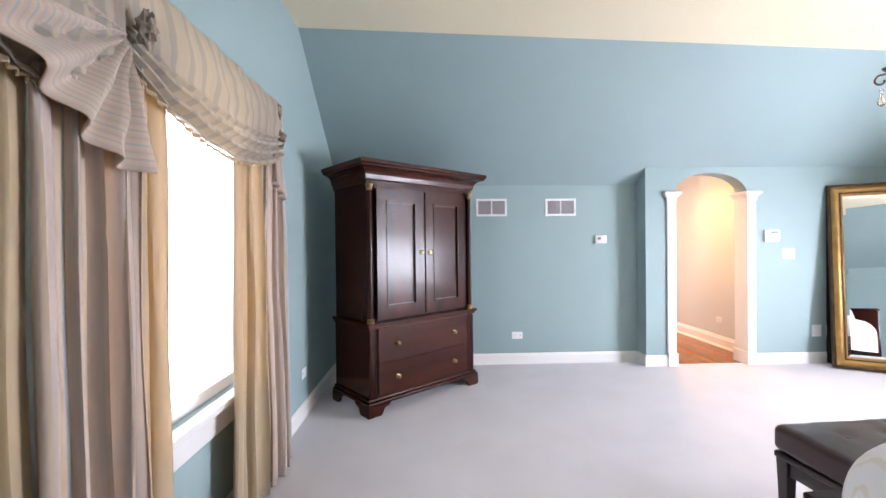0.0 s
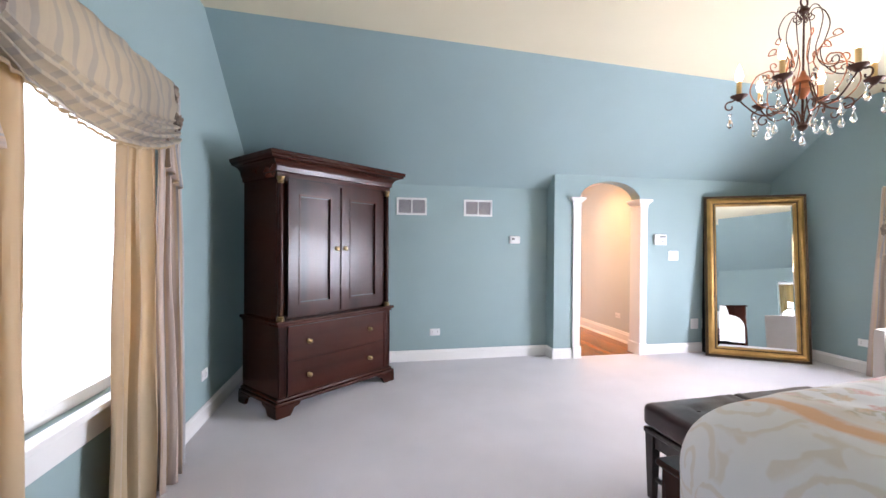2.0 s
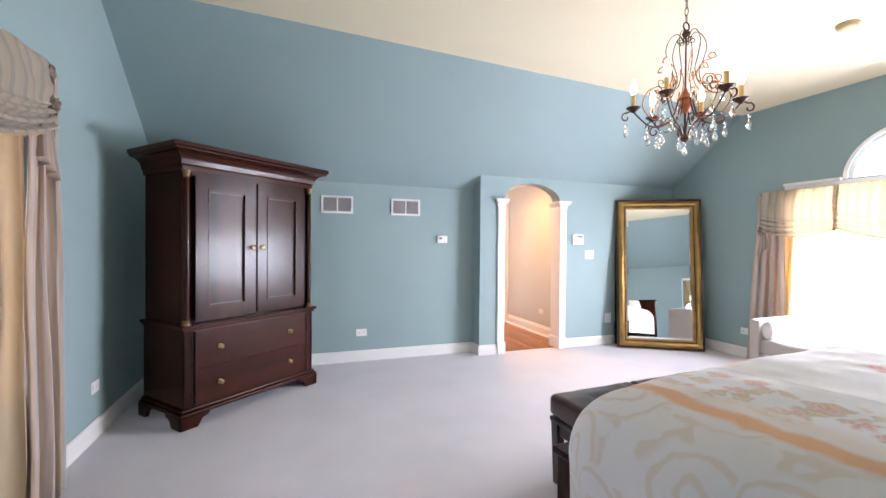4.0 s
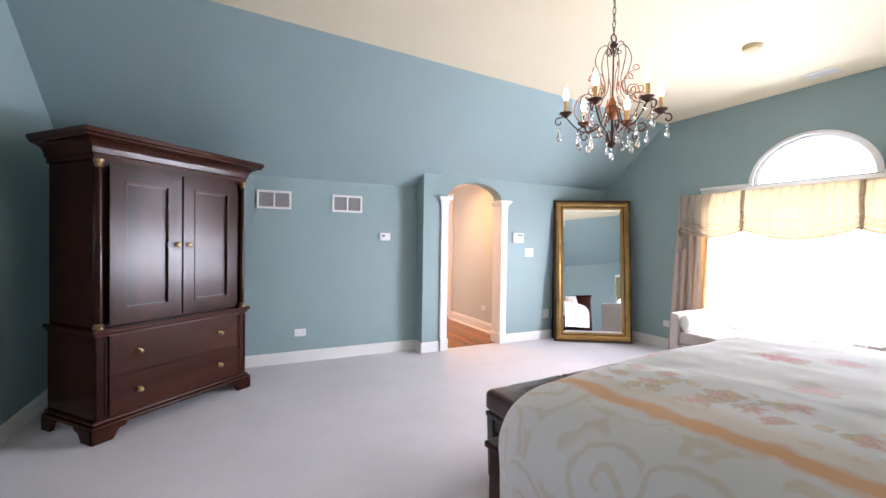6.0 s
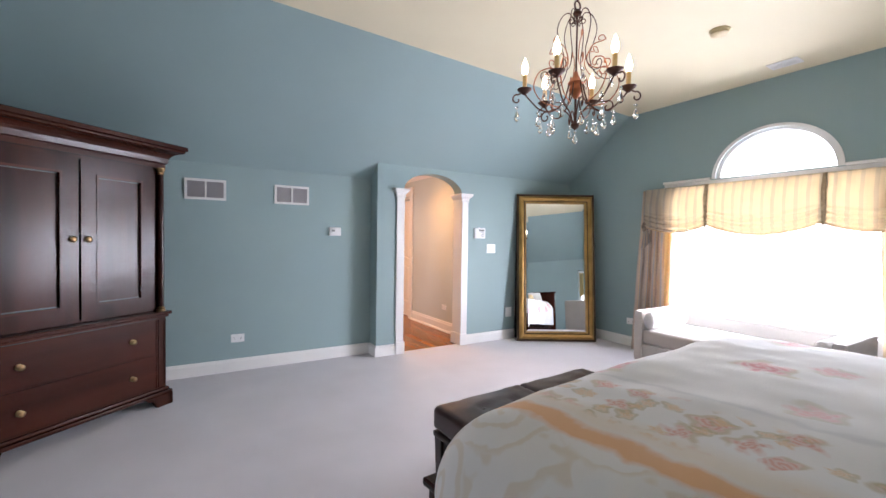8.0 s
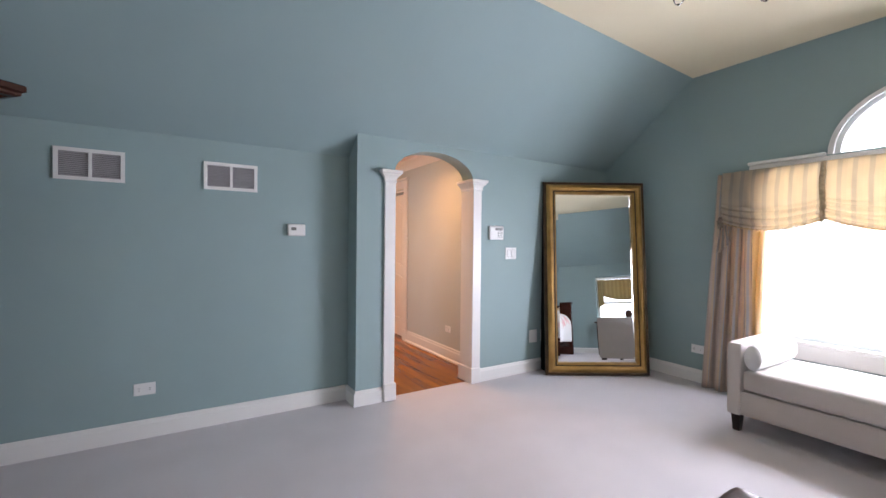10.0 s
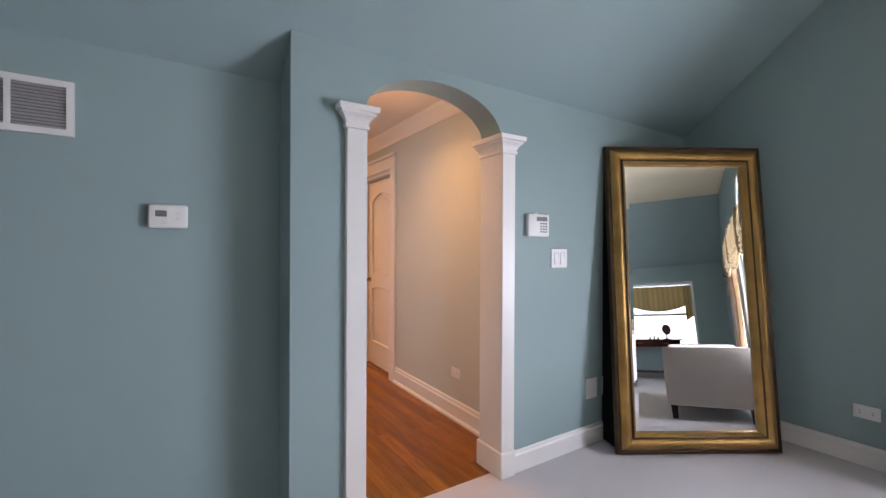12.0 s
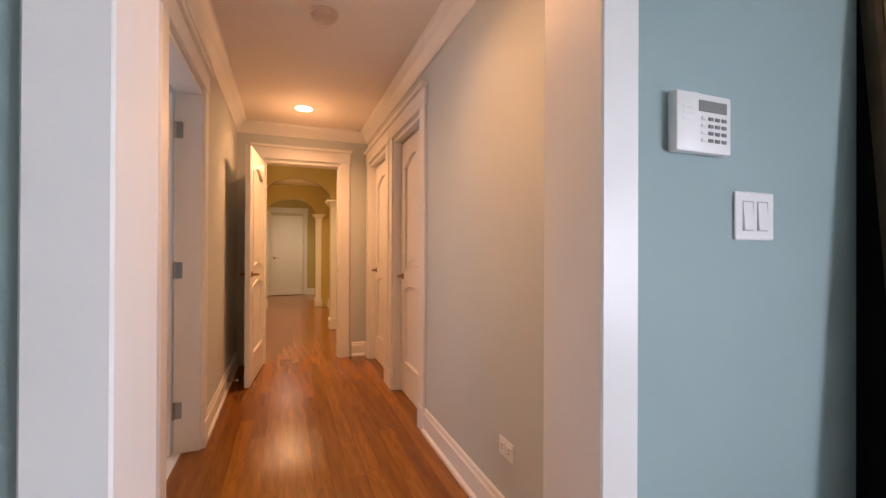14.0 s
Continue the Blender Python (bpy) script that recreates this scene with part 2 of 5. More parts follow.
    tone = k.mix(k.do("MULTIPLY", stripe, 0.45), tone, (0.45, 0.45, 0.47))
    # sprigs along the band and roses over the field
    for scale, share, size, lo, hi, flower, green in ((8.0, 0.62, 0.040, 0.84, 1.10, (0.56, 0.24, 0.18), (0.42, 0.32, 0.17)), (14.0, 0.5, 0.022, 0.82, 1.08, (0.60, 0.40, 0.22), (0.40, 0.34, 0.20)), (2.6, 0.55, 0.085, 1.15, 2.9, (0.60, 0.14, 0.15), (0.47, 0.40, 0.27)), (3.4, 0.40, 0.060, 1.2, 2.9, (0.68, 0.36, 0.38), (0.50, 0.45, 0.36))):
        r, ang, pick, pick2 = cells(scale, 1.0)
        here = k.do("MULTIPLY", k.band(pick, -1, share, 0.02), k.band(u, lo, hi, 0.03))
        petal = k.do("MULTIPLY_ADD", k.do("SINE", k.do("MULTIPLY", ang, 5.0)), size * 0.22, size * 0.8)
        edge = k.do("SUBTRACT", petal, r)
        bloom = k.do("MULTIPLY", k.clamp(k.do("MULTIPLY_ADD", edge, 6 / size * 0.3, 0.5)), here)
        leafy = k.do("MULTIPLY", k.band(k.do("SUBTRACT", r, petal), 0.0, size * 0.55, size * 0.3), here)
        leafy = k.do("MULTIPLY", leafy, k.band(leaf.outputs["Fac"], 0.5, 0.9, 0.06))
        tone = k.mix(k.do("MULTIPLY", leafy, 0.6), tone, green)
        inner = k.band(k.do("FRACT", k.do("ADD", k.do("MULTIPLY", r, 2.6 / size), k.do("MULTIPLY", ang, 0.32))), 0.25, 0.8, 0.3)
        tone = k.mix(k.do("MULTIPLY", bloom, k.do("MULTIPLY_ADD", inner, 0.32, 0.48)), tone, flower)
    nt.links.new(tone, b.inputs["Base Color"])
    return mat


BEDDING = floral_material()


def plank_material():
    """Varnished oak: each board has its own tone, with long grain and dark open pores along it."""
    mat = material("honey_oak_boards", (0.27, 0.098, 0.010), 0.16, vary=0.22, scale=3.2, grain=70, bump=0.006, coat=0.0, stretch=(9, 0.8, 1), spec=0.4)
    nt, nn, b = nodes_of(mat)
    k = Maths(nt)
    info = nn.new("ShaderNodeObjectInfo")
    ramp = nn.new("ShaderNodeValToRGB")
    ramp.color_ramp.elements[0].color, ramp.color_ramp.elements[1].color = (0.70, 0.66, 0.60, 1), (1.14, 1.16, 1.14, 1)
    nt.links.new(info.outputs["Random"], ramp.inputs["Fac"])
    mul = nn.new("ShaderNodeMix")
    mul.data_type, mul.blend_type = "RGBA", "MULTIPLY"
    mul.inputs["Factor"].default_value = 1.0
    old = b.inputs["Base Color"].links[0].from_socket
    nt.links.new(old, mul.inputs["A"])
    nt.links.new(ramp.outputs["Color"], mul.inputs["B"])
    # cathedral grain: bent rings stretched along the board, offset board by board
    tex = nn.new("ShaderNodeTexCoord")
    mp = nn.new("ShaderNodeMapping")
    mp.inputs["Scale"].default_value = (13, 1.0, 1)
    shift = nn.new("ShaderNodeCombineXYZ")
    nt.links.new(k.do("MULTIPLY", info.outputs["Random"], 60.0), shift.inputs[0])
    nt.links.new(k.do("MULTIPLY", info.outputs["Random"], 37.0), shift.inputs[1])
    nt.links.new(tex.outputs["Object"], mp.inputs["Vector"])
    nt.links.new(shift.outputs[0], mp.inputs["Location"])
    grain = nn.new("ShaderNodeTexNoise")
    grain.inputs["Scale"].default_value, grain.inputs["Detail"].default_value, grain.inputs["Distortion"].default_value = 1.1, 2, 1.2
    nt.links.new(mp.outputs["Vector"], grain.inputs["Vector"])
    rings = k.do("FRACT", k.do("MULTIPLY", grain.outputs["Fac"], 7.0))
    pores = k.band(rings, 0.0, 0.35, 0.25)
    tone = k.mix(k.do("MULTIPLY", pores, 0.24), mul.outputs["Result"], (0.085, 0.024, 0.003))
    nt.links.new(tone, b.inputs["Base Color"])
    return mat


OAK = plank_material()


# ---- mesh helpers ----
def box(bm, x0, y0, z0, x1, y1, z1, bevel=0.0, segs=2):
    m = Matrix.Translation(((x0 + x1) / 2, (y0 + y1) / 2, (z0 + z1) / 2)) @ Matrix.Diagonal((x1 - x0, y1 - y0, z1 - z0, 1))
    r = bmesh.ops.create_cube(bm, size=1, matrix=m)
    if bevel:
        es = list({e for v in r["verts"] for e in v.link_edges})
        bmesh.ops.bevel(bm, geom=es, offset=bevel, segments=segs, affect="EDGES", profile=0.5)
    return bm


def a_box(*a, **k):
    return box(bmesh.new(), *a, **k)


def part(name, bm, mat, parent=None, label="", smooth=False):
    me = bpy.data.meshes.new(name)
    bmesh.ops.recalc_face_normals(bm, faces=bm.faces)
    bm.to_mesh(me)
    bm.free()
    me.materials.append(mat)
    if smooth:
        me.polygons.foreach_set("use_smooth", [True] * len(me.polygons))
        me.set_sharp_from_angle(angle=radians(40))
    ob = new(name, me)
    ob.parent = parent
    if label:
        tagged(ob, label)
    return ob


def thing(name, label, category, group="", m=None, kind=""):
    ob = new(name)
    if m is not None:
        ob.matrix_basis = m
    return tagged(ob, label, category, group, kind)


def struct(name, bm, mat, label, category, smooth=False):
    return tagged(part(name, bm, mat, smooth=smooth), label, category, kind="structure")


def plate(loops, place, a, b):
    """A slab between depths a and b; the first loop is its outline and the others are holes. place(u, v, d) gives the corner."""
    flat = bmesh.new()
    rims = []
    for loop in loops:
        vs = [flat.verts.new((u, v, 0)) for u, v in loop]
        rims.append(vs)
        for i in range(len(vs)):
            flat.edges.new((vs[i - 1], vs[i]))
    bmesh.ops.triangle_fill(flat, use_beauty=True, use_dissolve=False, edges=flat.edges[:])
    flat.verts.index_update()
    out = bmesh.new()
    va = [out.verts.new(place(v.co.x, v.co.y, a)) for v in flat.verts]
    vb = [out.verts.new(place(v.co.x, v.co.y, b)) for v in flat.verts]
    for f in flat.faces:
        ids = [v.index for v in f.verts]
        out.faces.new([va[i] for i in ids])
        out.faces.new([vb[i] for i in reversed(ids)])
    for vs in rims:
        for i in range(len(vs)):
            p, q = vs[i - 1].index, vs[i].index
            out.faces.new((va[p], va[q], vb[q], vb[p]))
    flat.free()
    return out


def along_x(u, v, d):
    return (u, d, v)


def along_y(u, v, d):
    return (d, u, v)


def lathe(bm, profile, segs=24, at=(0, 0, 0)):
    """Turns (radius, height) pairs round the upright through at."""
    rings = []
    for r, z in profile:
        rings.append([bm.verts.new((at[0] + r * math.cos(2 * math.pi * i / segs), at[1] + r * math.sin(2 * math.pi * i / segs), at[2] + z)) for i in range(segs)])
    for lo, hi in zip(rings, rings[1:]):
        for i in range(segs):
            bm.faces.new((lo[i - 1], lo[i], hi[i], hi[i - 1]))
    bm.faces.new(rings[0])
    bm.faces.new(rings[-1][::-1])
    return bm


def tube(bm, pts, radii, segs=8):
    """A round bar through pts; radii is one radius or one for each point."""
    pts = [Vector(p) for p in pts]
    if not isinstance(radii, (list, tuple)):
        radii = [radii] * len(pts)
    rings, side = [], None
    for i, p in enumerate(pts):
        d = (pts[min(i + 1, len(pts) - 1)] - pts[max(i - 1, 0)]).normalized()
        if side is None:
            side = d.orthogonal().normalized()
        side = (side - d * side.dot(d)).normalized()
        other = d.cross(side)
        rings.append([bm.verts.new(p + radii[i] * (math.cos(2 * math.pi * k / segs) * side + math.sin(2 * math.pi * k / segs) * other)) for k in range(segs)])
    for lo, hi in zip(rings, rings[1:]):
        for k in range(segs):
            bm.faces.new((lo[k - 1], lo[k], hi[k], hi[k - 1]))
    bm.faces.new(rings[0])
    bm.faces.new(rings[-1][::-1])
    return bm


def moulding(bm, profile, start, end, out, up=(0, 0, 1)):
    """Sweeps a closed profile of (out, up) pairs from start to end."""
    o, u = Vector(out), Vector(up)
    rows = [[bm.verts.new(Vector(p) + o * a + u * b) for a, b in profile] for p in (start, end)]
    n = len(profile)
    for i in range(n):
        bm.faces.new((rows[0][i - 1], rows[0][i], rows[1][i], rows[1][i - 1]))
    bm.faces.new(rows[0])
    bm.faces.new(rows[1][::-1])
    return bm


def sheet(name, fn, nu, nv, mat, parent, label="", thick=0.004, length=1.0, drop=1.0):
    """A cloth fn(s, t) over the unit square, with its length and drop in metres for the weave."""
    bm = bmesh.new()
    uvl = bm.loops.layers.uv.new("UVMap")
    vs = [[bm.verts.new(fn(i / nu, j / nv)) for j in range(nv + 1)] for i in range(nu + 1)]
    for i in range(nu):
        for j in range(nv):
            f = bm.faces.new((vs[i][j], vs[i + 1][j], vs[i + 1][j + 1], vs[i][j + 1]))
            for lp, (a, b) in zip(f.loops, ((i, j), (i + 1, j), (i + 1, j + 1), (i, j + 1))):
                lp[uvl].uv = (a / nu * length, b / nv * drop)
    ob = part(name, bm, mat, parent, label, smooth=True)
    if thick:
        so = ob.modifiers.new("thickness", "SOLIDIFY")
        so.thickness, so.offset = thick, 0
    return ob


# ---- the room ----
XW, XE, YN, YA, YS, XB = -0.75, 5.70, 4.845, 4.648, -1.40, 2.636
KNEE, TOP, PITCH = 2.025, 3.0, 0.795
RUN = (TOP - KNEE) / PITCH
WT = 0.18


def gable(y0, y1):
    return [(y0, 0), (y1, 0), (y1, KNEE + 0.08), (y1 - RUN, TOP + 0.2), (y0 + RUN, TOP + 0.2), (y0, KNEE + 0.08)]


def rect(u0, v0, u1, v1):
    return [(u0, v0), (u1, v0), (u1, v1), (u0, v1)]


WY0, WY1, WZ0, WZ1 = 1.32, 2.68, 0.625, 2.12
EY0, EY1, EZ0, EZ1 = 1.12, 3.18, 0.55, 1.93
AY, AZ, AR, AH = 2.11, 2.03, 0.515, 0.88
arch_hole = [(AY + AR * math.cos(math.pi * i / 24), AZ + AR * AH * math.sin(math.pi * i / 24)) for i in range(25)]
SX0, SX1, SZ0, SZ1 = 4.02, 5.22, 0.55, 1.73

struct("wall_west", plate([gable(YS - 0.1, YN + 0.1), rect(WY0, WZ0, WY1, WZ1)], along_y, XW - WT, XW), WALL, "blue-green painted gable wall with a window", "wall")
struct("wall_east", plate([gable(YS - 0.1, YN + 0.1), rect(EY0, EZ0, EY1, EZ1), arch_hole], along_y, XE, XE + WT), WALL, "blue-green painted gable wall with an arched window", "wall")
struct("wall_north", plate([rect(XW, 0, XB, KNEE + 0.06)], along_x, YN, YN + WT), WALL, "blue-green painted knee wall under the slope", "wall")
struct("wall_south", plate([rect(XW, 0, XE, KNEE + 0.06), rect(SX0, SZ0, SX1, SZ1)], along_x, YS - 0.3, YS), WALL, "blue-green painted knee wall with a window niche", "wall")
# archway wall: the opening springs at the capitals
AX0, AX1, SPR, RISE = 2.962, 3.768, 1.90, 0.22
AXC, AXR = (AX0 + AX1) / 2, (AX1 - AX0) / 2
opening = [(AX0, 0), (AX1, 0)] + [(AXC + AXR * math.cos(math.pi * i / 28), SPR + RISE * math.sin(math.pi * i / 28)) for i in range(29)]
ATOP = KNEE + (YN - YA) * PITCH
outline = [(XB, 0), (AX0, 0)] + opening[2:][::-1] + [(AX1, 0), (XE, 0), (XE, ATOP), (XB, ATOP)]
struct("wall_archway", plate([outline], along_x, YA, YA + 0.17), WALL, "blue-green painted wall with an arched opening", "wall")
struct("wall_archway_return", a_box(XB, YA + 0.17, 0, XB + 0.08, YN + 0.1, ATOP), WALL, "short blue-green return wall beside the archway", "wall")
# sloped ceilings, painted as the walls; the flat ceiling sags a little towards the east
TOPW, TOPE = 3.10, 2.955


def slope(name, y0, z0, way, x0, x1):
    top = 3.3
    run = (top - z0) / PITCH
    loop = [(y0 - way * 0.02, z0 - 0.016), (y0 + way * run, top), (y0 + way * run, top + 0.14), (y0 - way * 0.02, z0 + 0.13)]
    struct(name, plate([loop], along_y, x0, x1), WALL, "blue-green painted sloped ceiling", "ceiling")


slope("ceiling_slope_north_low", YN, KNEE, -1, XW - 0.1, XB)
slope("ceiling_slope_north", YA, ATOP, -1, XB, XE + 0.1)
slope("ceiling_slope_south", YS, KNEE, 1, XW - 0.1, XE + 0.1)
struct("ceiling", plate([[(XW - 0.1, TOPW), (XE + 0.1, TOPE), (XE + 0.1, TOPE + 0.14), (XW - 0.1, TOPW + 0.14)]], along_x, YS + RUN - 0.35, YN - RUN + 0.35), CEIL, "flat cream painted ceiling", "ceiling")
struct("floor", a_box(XW - 0.2, YS - 0.2, -0.12, XE + 0.2, YA + 0.06, 0.0), CARPET, "pale wall-to-wall carpet", "floor")
struct("floor_alcove", a_box(XW - 0.2, YA + 0.06, -0.12, XB + 0.05, YN + 0.1, 0.0), CARPET, "pale wall-to-wall carpet", "floor")

BASE = [(0, 0), (0.018, 0), (0.018, 0.096), (0.012, 0.106), (0.010, 0.116), (0.004, 0.122), (0, 0.122)]


def baseboard(name, p, q, out, mat=TRIM, prof=BASE):
    return struct(name, moulding(bmesh.new(), prof, p, q, out), mat, "white painted baseboard", "baseboard")


baseboard("baseboard_north", (XW, YN, 0), (XB - 0.018, YN, 0), (0, -1, 0))
baseboard("baseboard_return", (XB, YN, 0), (XB, YA - 0.018, 0), (-1, 0, 0))
baseboard("baseboard_arch_left", (XB, YA, 0), (2.868, YA, 0), (0, -1, 0))
baseboard("baseboard_arch_right", (3.858, YA, 0), (XE, YA, 0), (0, -1, 0))
baseboard("baseboard_east", (XE, YS, 0), (XE, YA - 0.018, 0), (-1, 0, 0))
baseboard("baseboard_west", (XW, YS, 0), (XW, YN - 0.018, 0), (1, 0, 0))
baseboard("baseboard_south", (XW, YS, 0), (XE, YS, 0), (0, 1, 0))


# ---- archway pilasters ----
def pilaster(name, x0, x1, inner):
    """inner: +1 when the opening lies towards +x."""
    root = tagged(thing(name, "white painted pilaster with stepped capital lining the archway", "pilaster", "archway pilasters"), kind="structure")
    y0, y1 = YA - 0.022, YA + 0.18
    part("shaft", a_box(x0, y0, 0.0, x1, y1, 1.813, 0.004, 1), TRIM, root)
    lo, hi = (x0, x1 + 0.012) if inner > 0 else (x0 - 0.012, x1)
    part("plinth", a_box(lo, y0 - 0.014, 0, hi, y1 + 0.012, 0.145, 0.005, 1), TRIM, root)
    bm = bmesh.new()
    rings = []
    for grow, z in ((0.0, 1.812), (0.007, 1.814), (0.007, 1.828), (0.003, 1.832), (0.006, 1.845), (0.013, 1.857), (0.024, 1.868), (0.030, 1.872), (0.030, 1.880), (0.042, 1.886), (0.044, 1.908), (0.041, 1.911)):
        rings.append([bm.verts.new(p) for p in ((x0 - grow, y0 - grow, z), (x1 + grow, y0 - grow, z), (x1 + grow, y1 + grow * 0.6, z), (x0 - grow, y1 + grow * 0.6, z))])
    for low, high in zip(rings, rings[1:]):
        for i in range(4):
            bm.faces.new((low[i - 1], low[i], high[i], high[i - 1]))
    bm.faces.new(rings[0])
    bm.faces.new(rings[-1][::-1])
    part("capital", bm, TRIM, root)
    return root


pilaster("pilaster_left", 2.868, 2.966, 1)
pilaster("pilaster_right", 3.762, 3.858, -1)

# ---- the hall ----
HX0, HX1, HY1, HZ = 2.725, 4.00, 8.48, 2.39
DR1, DR2, DL = (6.54, 7.28), (7.52, 8.32), (5.87, 6.67)
DH = 2.03
SIDEWIN = (5.95, 0.9, 6.75, 2.05)
hy = YA + 0.17
def with_doorways(u0, u1, top, doors):
    """A wall's outline, notched at the floor for each doorway."""
    loop = [(u0, 0)]
    for a, b in doors:
        loop += [(a, 0), (a, DH), (b, DH), (b, 0)]
    return loop + [(u1, 0), (u1, top), (u0, top)]


struct("hall_wall_right", plate([with_doorways(hy, 15.3, HZ + 0.1, (DR1, DR2))], along_y, HX1, HX1 + 0.13), HALLWALL, "pale sage painted hall wall", "wall")
struct("hall_wall_left", plate([with_doorways(YN + 0.05, HY1, HZ + 0.1, (DL,))], along_y, HX0 - 0.13, HX0), HALLWALL, "pale sage painted hall wall", "wall")
EX0, EX1 = 2.97, 3.71
struct("hall_wall_end", plate([[(HX0, 0), (EX0, 0), (EX0, DH), (EX1, DH), (EX1, 0), (HX1, 0), (HX1, HZ + 0.1), (HX0, HZ + 0.1)]], along_x, HY1, HY1 + 0.12), HALLWALL, "pale sage painted hall wall with a doorway", "wall")
struct("hall_return_left", a_box(XB + 0.04, hy - 0.002, 0, AX0 - 0.05, hy + 0.05, HZ + 0.1), HALLWALL, "short pale sage return wall", "wall")
struct("hall_return_right", a_box(AX1 + 0.08, hy - 0.002, 0, HX1 + 0.1, hy + 0.02, HZ + 0.1), HALLWALL, "short pale sage return wall", "wall")
struct("hall_header", a_box(HX0 - 0.1, hy - 0.06, 2.13, HX1 + 0.1, hy + 0.02, HZ + 0.1), HALLWALL, "pale sage wall over the archway", "wall")
struct("hall_ceiling", a_box(HX0 - 0.2, hy - 0.05, HZ, HX1 + 0.2, HY1 + 0.1, HZ + 0.12), HALLCEIL, "flat white painted hall ceiling", "ceiling")
struct("hall_subfloor", a_box(HX0 - 1.6, YA + 0.06, -0.12, HX1 + 0.4, 15.4, -0.012), DARKSLOT, "dark subfloor under the hall boards", "floor")
CROWN = [(0, 0), (0, -0.105), (0.012, -0.105), (0.018, -0.09), (0.055, -0.045), (0.085, -0.022), (0.092, 0)]
for nm, p, q, o in (("crown_right", (HX1, hy, HZ), (HX1, HY1, HZ), (-1, 0, 0)), ("crown_left", (HX0, hy, HZ), (HX0, HY1, HZ), (1, 0, 0)), ("crown_end", (HX0, HY1, HZ), (HX1, HY1, HZ), (0, -1, 0))):
    struct(nm, moulding(bmesh.new(), CROWN, p, q, o), TRIM, "white painted crown moulding", "moulding")
HBASE = [(0, 0), (0.028, 0), (0.028, 0.018), (0.016, 0.03), (0.016, 0.115), (0.010, 0.125), (0.009, 0.142), (0.003, 0.15), (0, 0.15)]
baseboard("hall_baseboard_right", (HX1, hy + 0.02, 0), (HX1, DR1[0] - 0.1, 0), (-1, 0, 0), prof=HBASE)
baseboard("hall_baseboard_left", (HX0, DL[1] + 0.1, 0), (HX0, HY1, 0), (1, 0, 0), prof=HBASE)
baseboard("hall_baseboard_left_near", (HX0, hy + 0.05, 0), (HX0, DL[0] - 0.1, 0), (1, 0, 0), prof=HBASE)
baseboard("hall_baseboard_end", (EX1 + 0.13, HY1, 0), (HX1, HY1, 0), (0, -1, 0), prof=HBASE)


def casing(name, wall, a, b, depth, side, thick=0.13):
    """White casing with a head board round a doorway from a to b. wall 'y' runs along y at x = depth; side: the way the room lies."""
    root = tagged(thing(name, "white painted door casing with a flat head", "door casing", "hall door casings"), kind="structure")

    def put(nm, u0, z0, u1, z1, d0, d1):
        lo, hi = sorted((depth + side * d0, depth + side * d1))
        bm = a_box(lo, u0, z0, hi, u1, z1, 0.003, 1) if wall == "y" else a_box(u0, lo, z0, u1, hi, z1, 0.003, 1)
        part(nm, bm, TRIM, root)
    put("side_casing", a - 0.10, 0, a, DH + 0.02, 0.0, 0.02)
    put("side_casing", b, 0, b + 0.10, DH + 0.02, 0.0, 0.02)
    put("plinth_block", a - 0.103, 0, a + 0.001, 0.15, 0.0, 0.026)
    put("plinth_block", b - 0.001, 0, b + 0.103, 0.15, 0.0, 0.026)
    put("head_casing", a - 0.11, DH + 0.02, b + 0.11, DH + 0.13, 0.0, 0.024)
    put("head_cap", a - 0.125, DH + 0.13, b + 0.125, DH + 0.158, 0.0, 0.045)
    put("jamb", a - 0.002, 0, a + 0.02, DH - 0.02, -thick, 0.004)
    put("jamb", b - 0.02, 0, b + 0.002, DH - 0.02, -thick, 0.004)
    put("head_jamb", a - 0.002, DH - 0.02, b + 0.002, DH + 0.001, -thick, 0.004)
    return root


casing("door_casing_1", "y", *DR1, HX1, -1)
casing("door_casing_2", "y", *DR2, HX1, -1)
side_casing = casing("door_casing_3", "y", *DL, HX0, 1)
casing("door_casing_4", "x", EX0, EX1, HY1, -1)


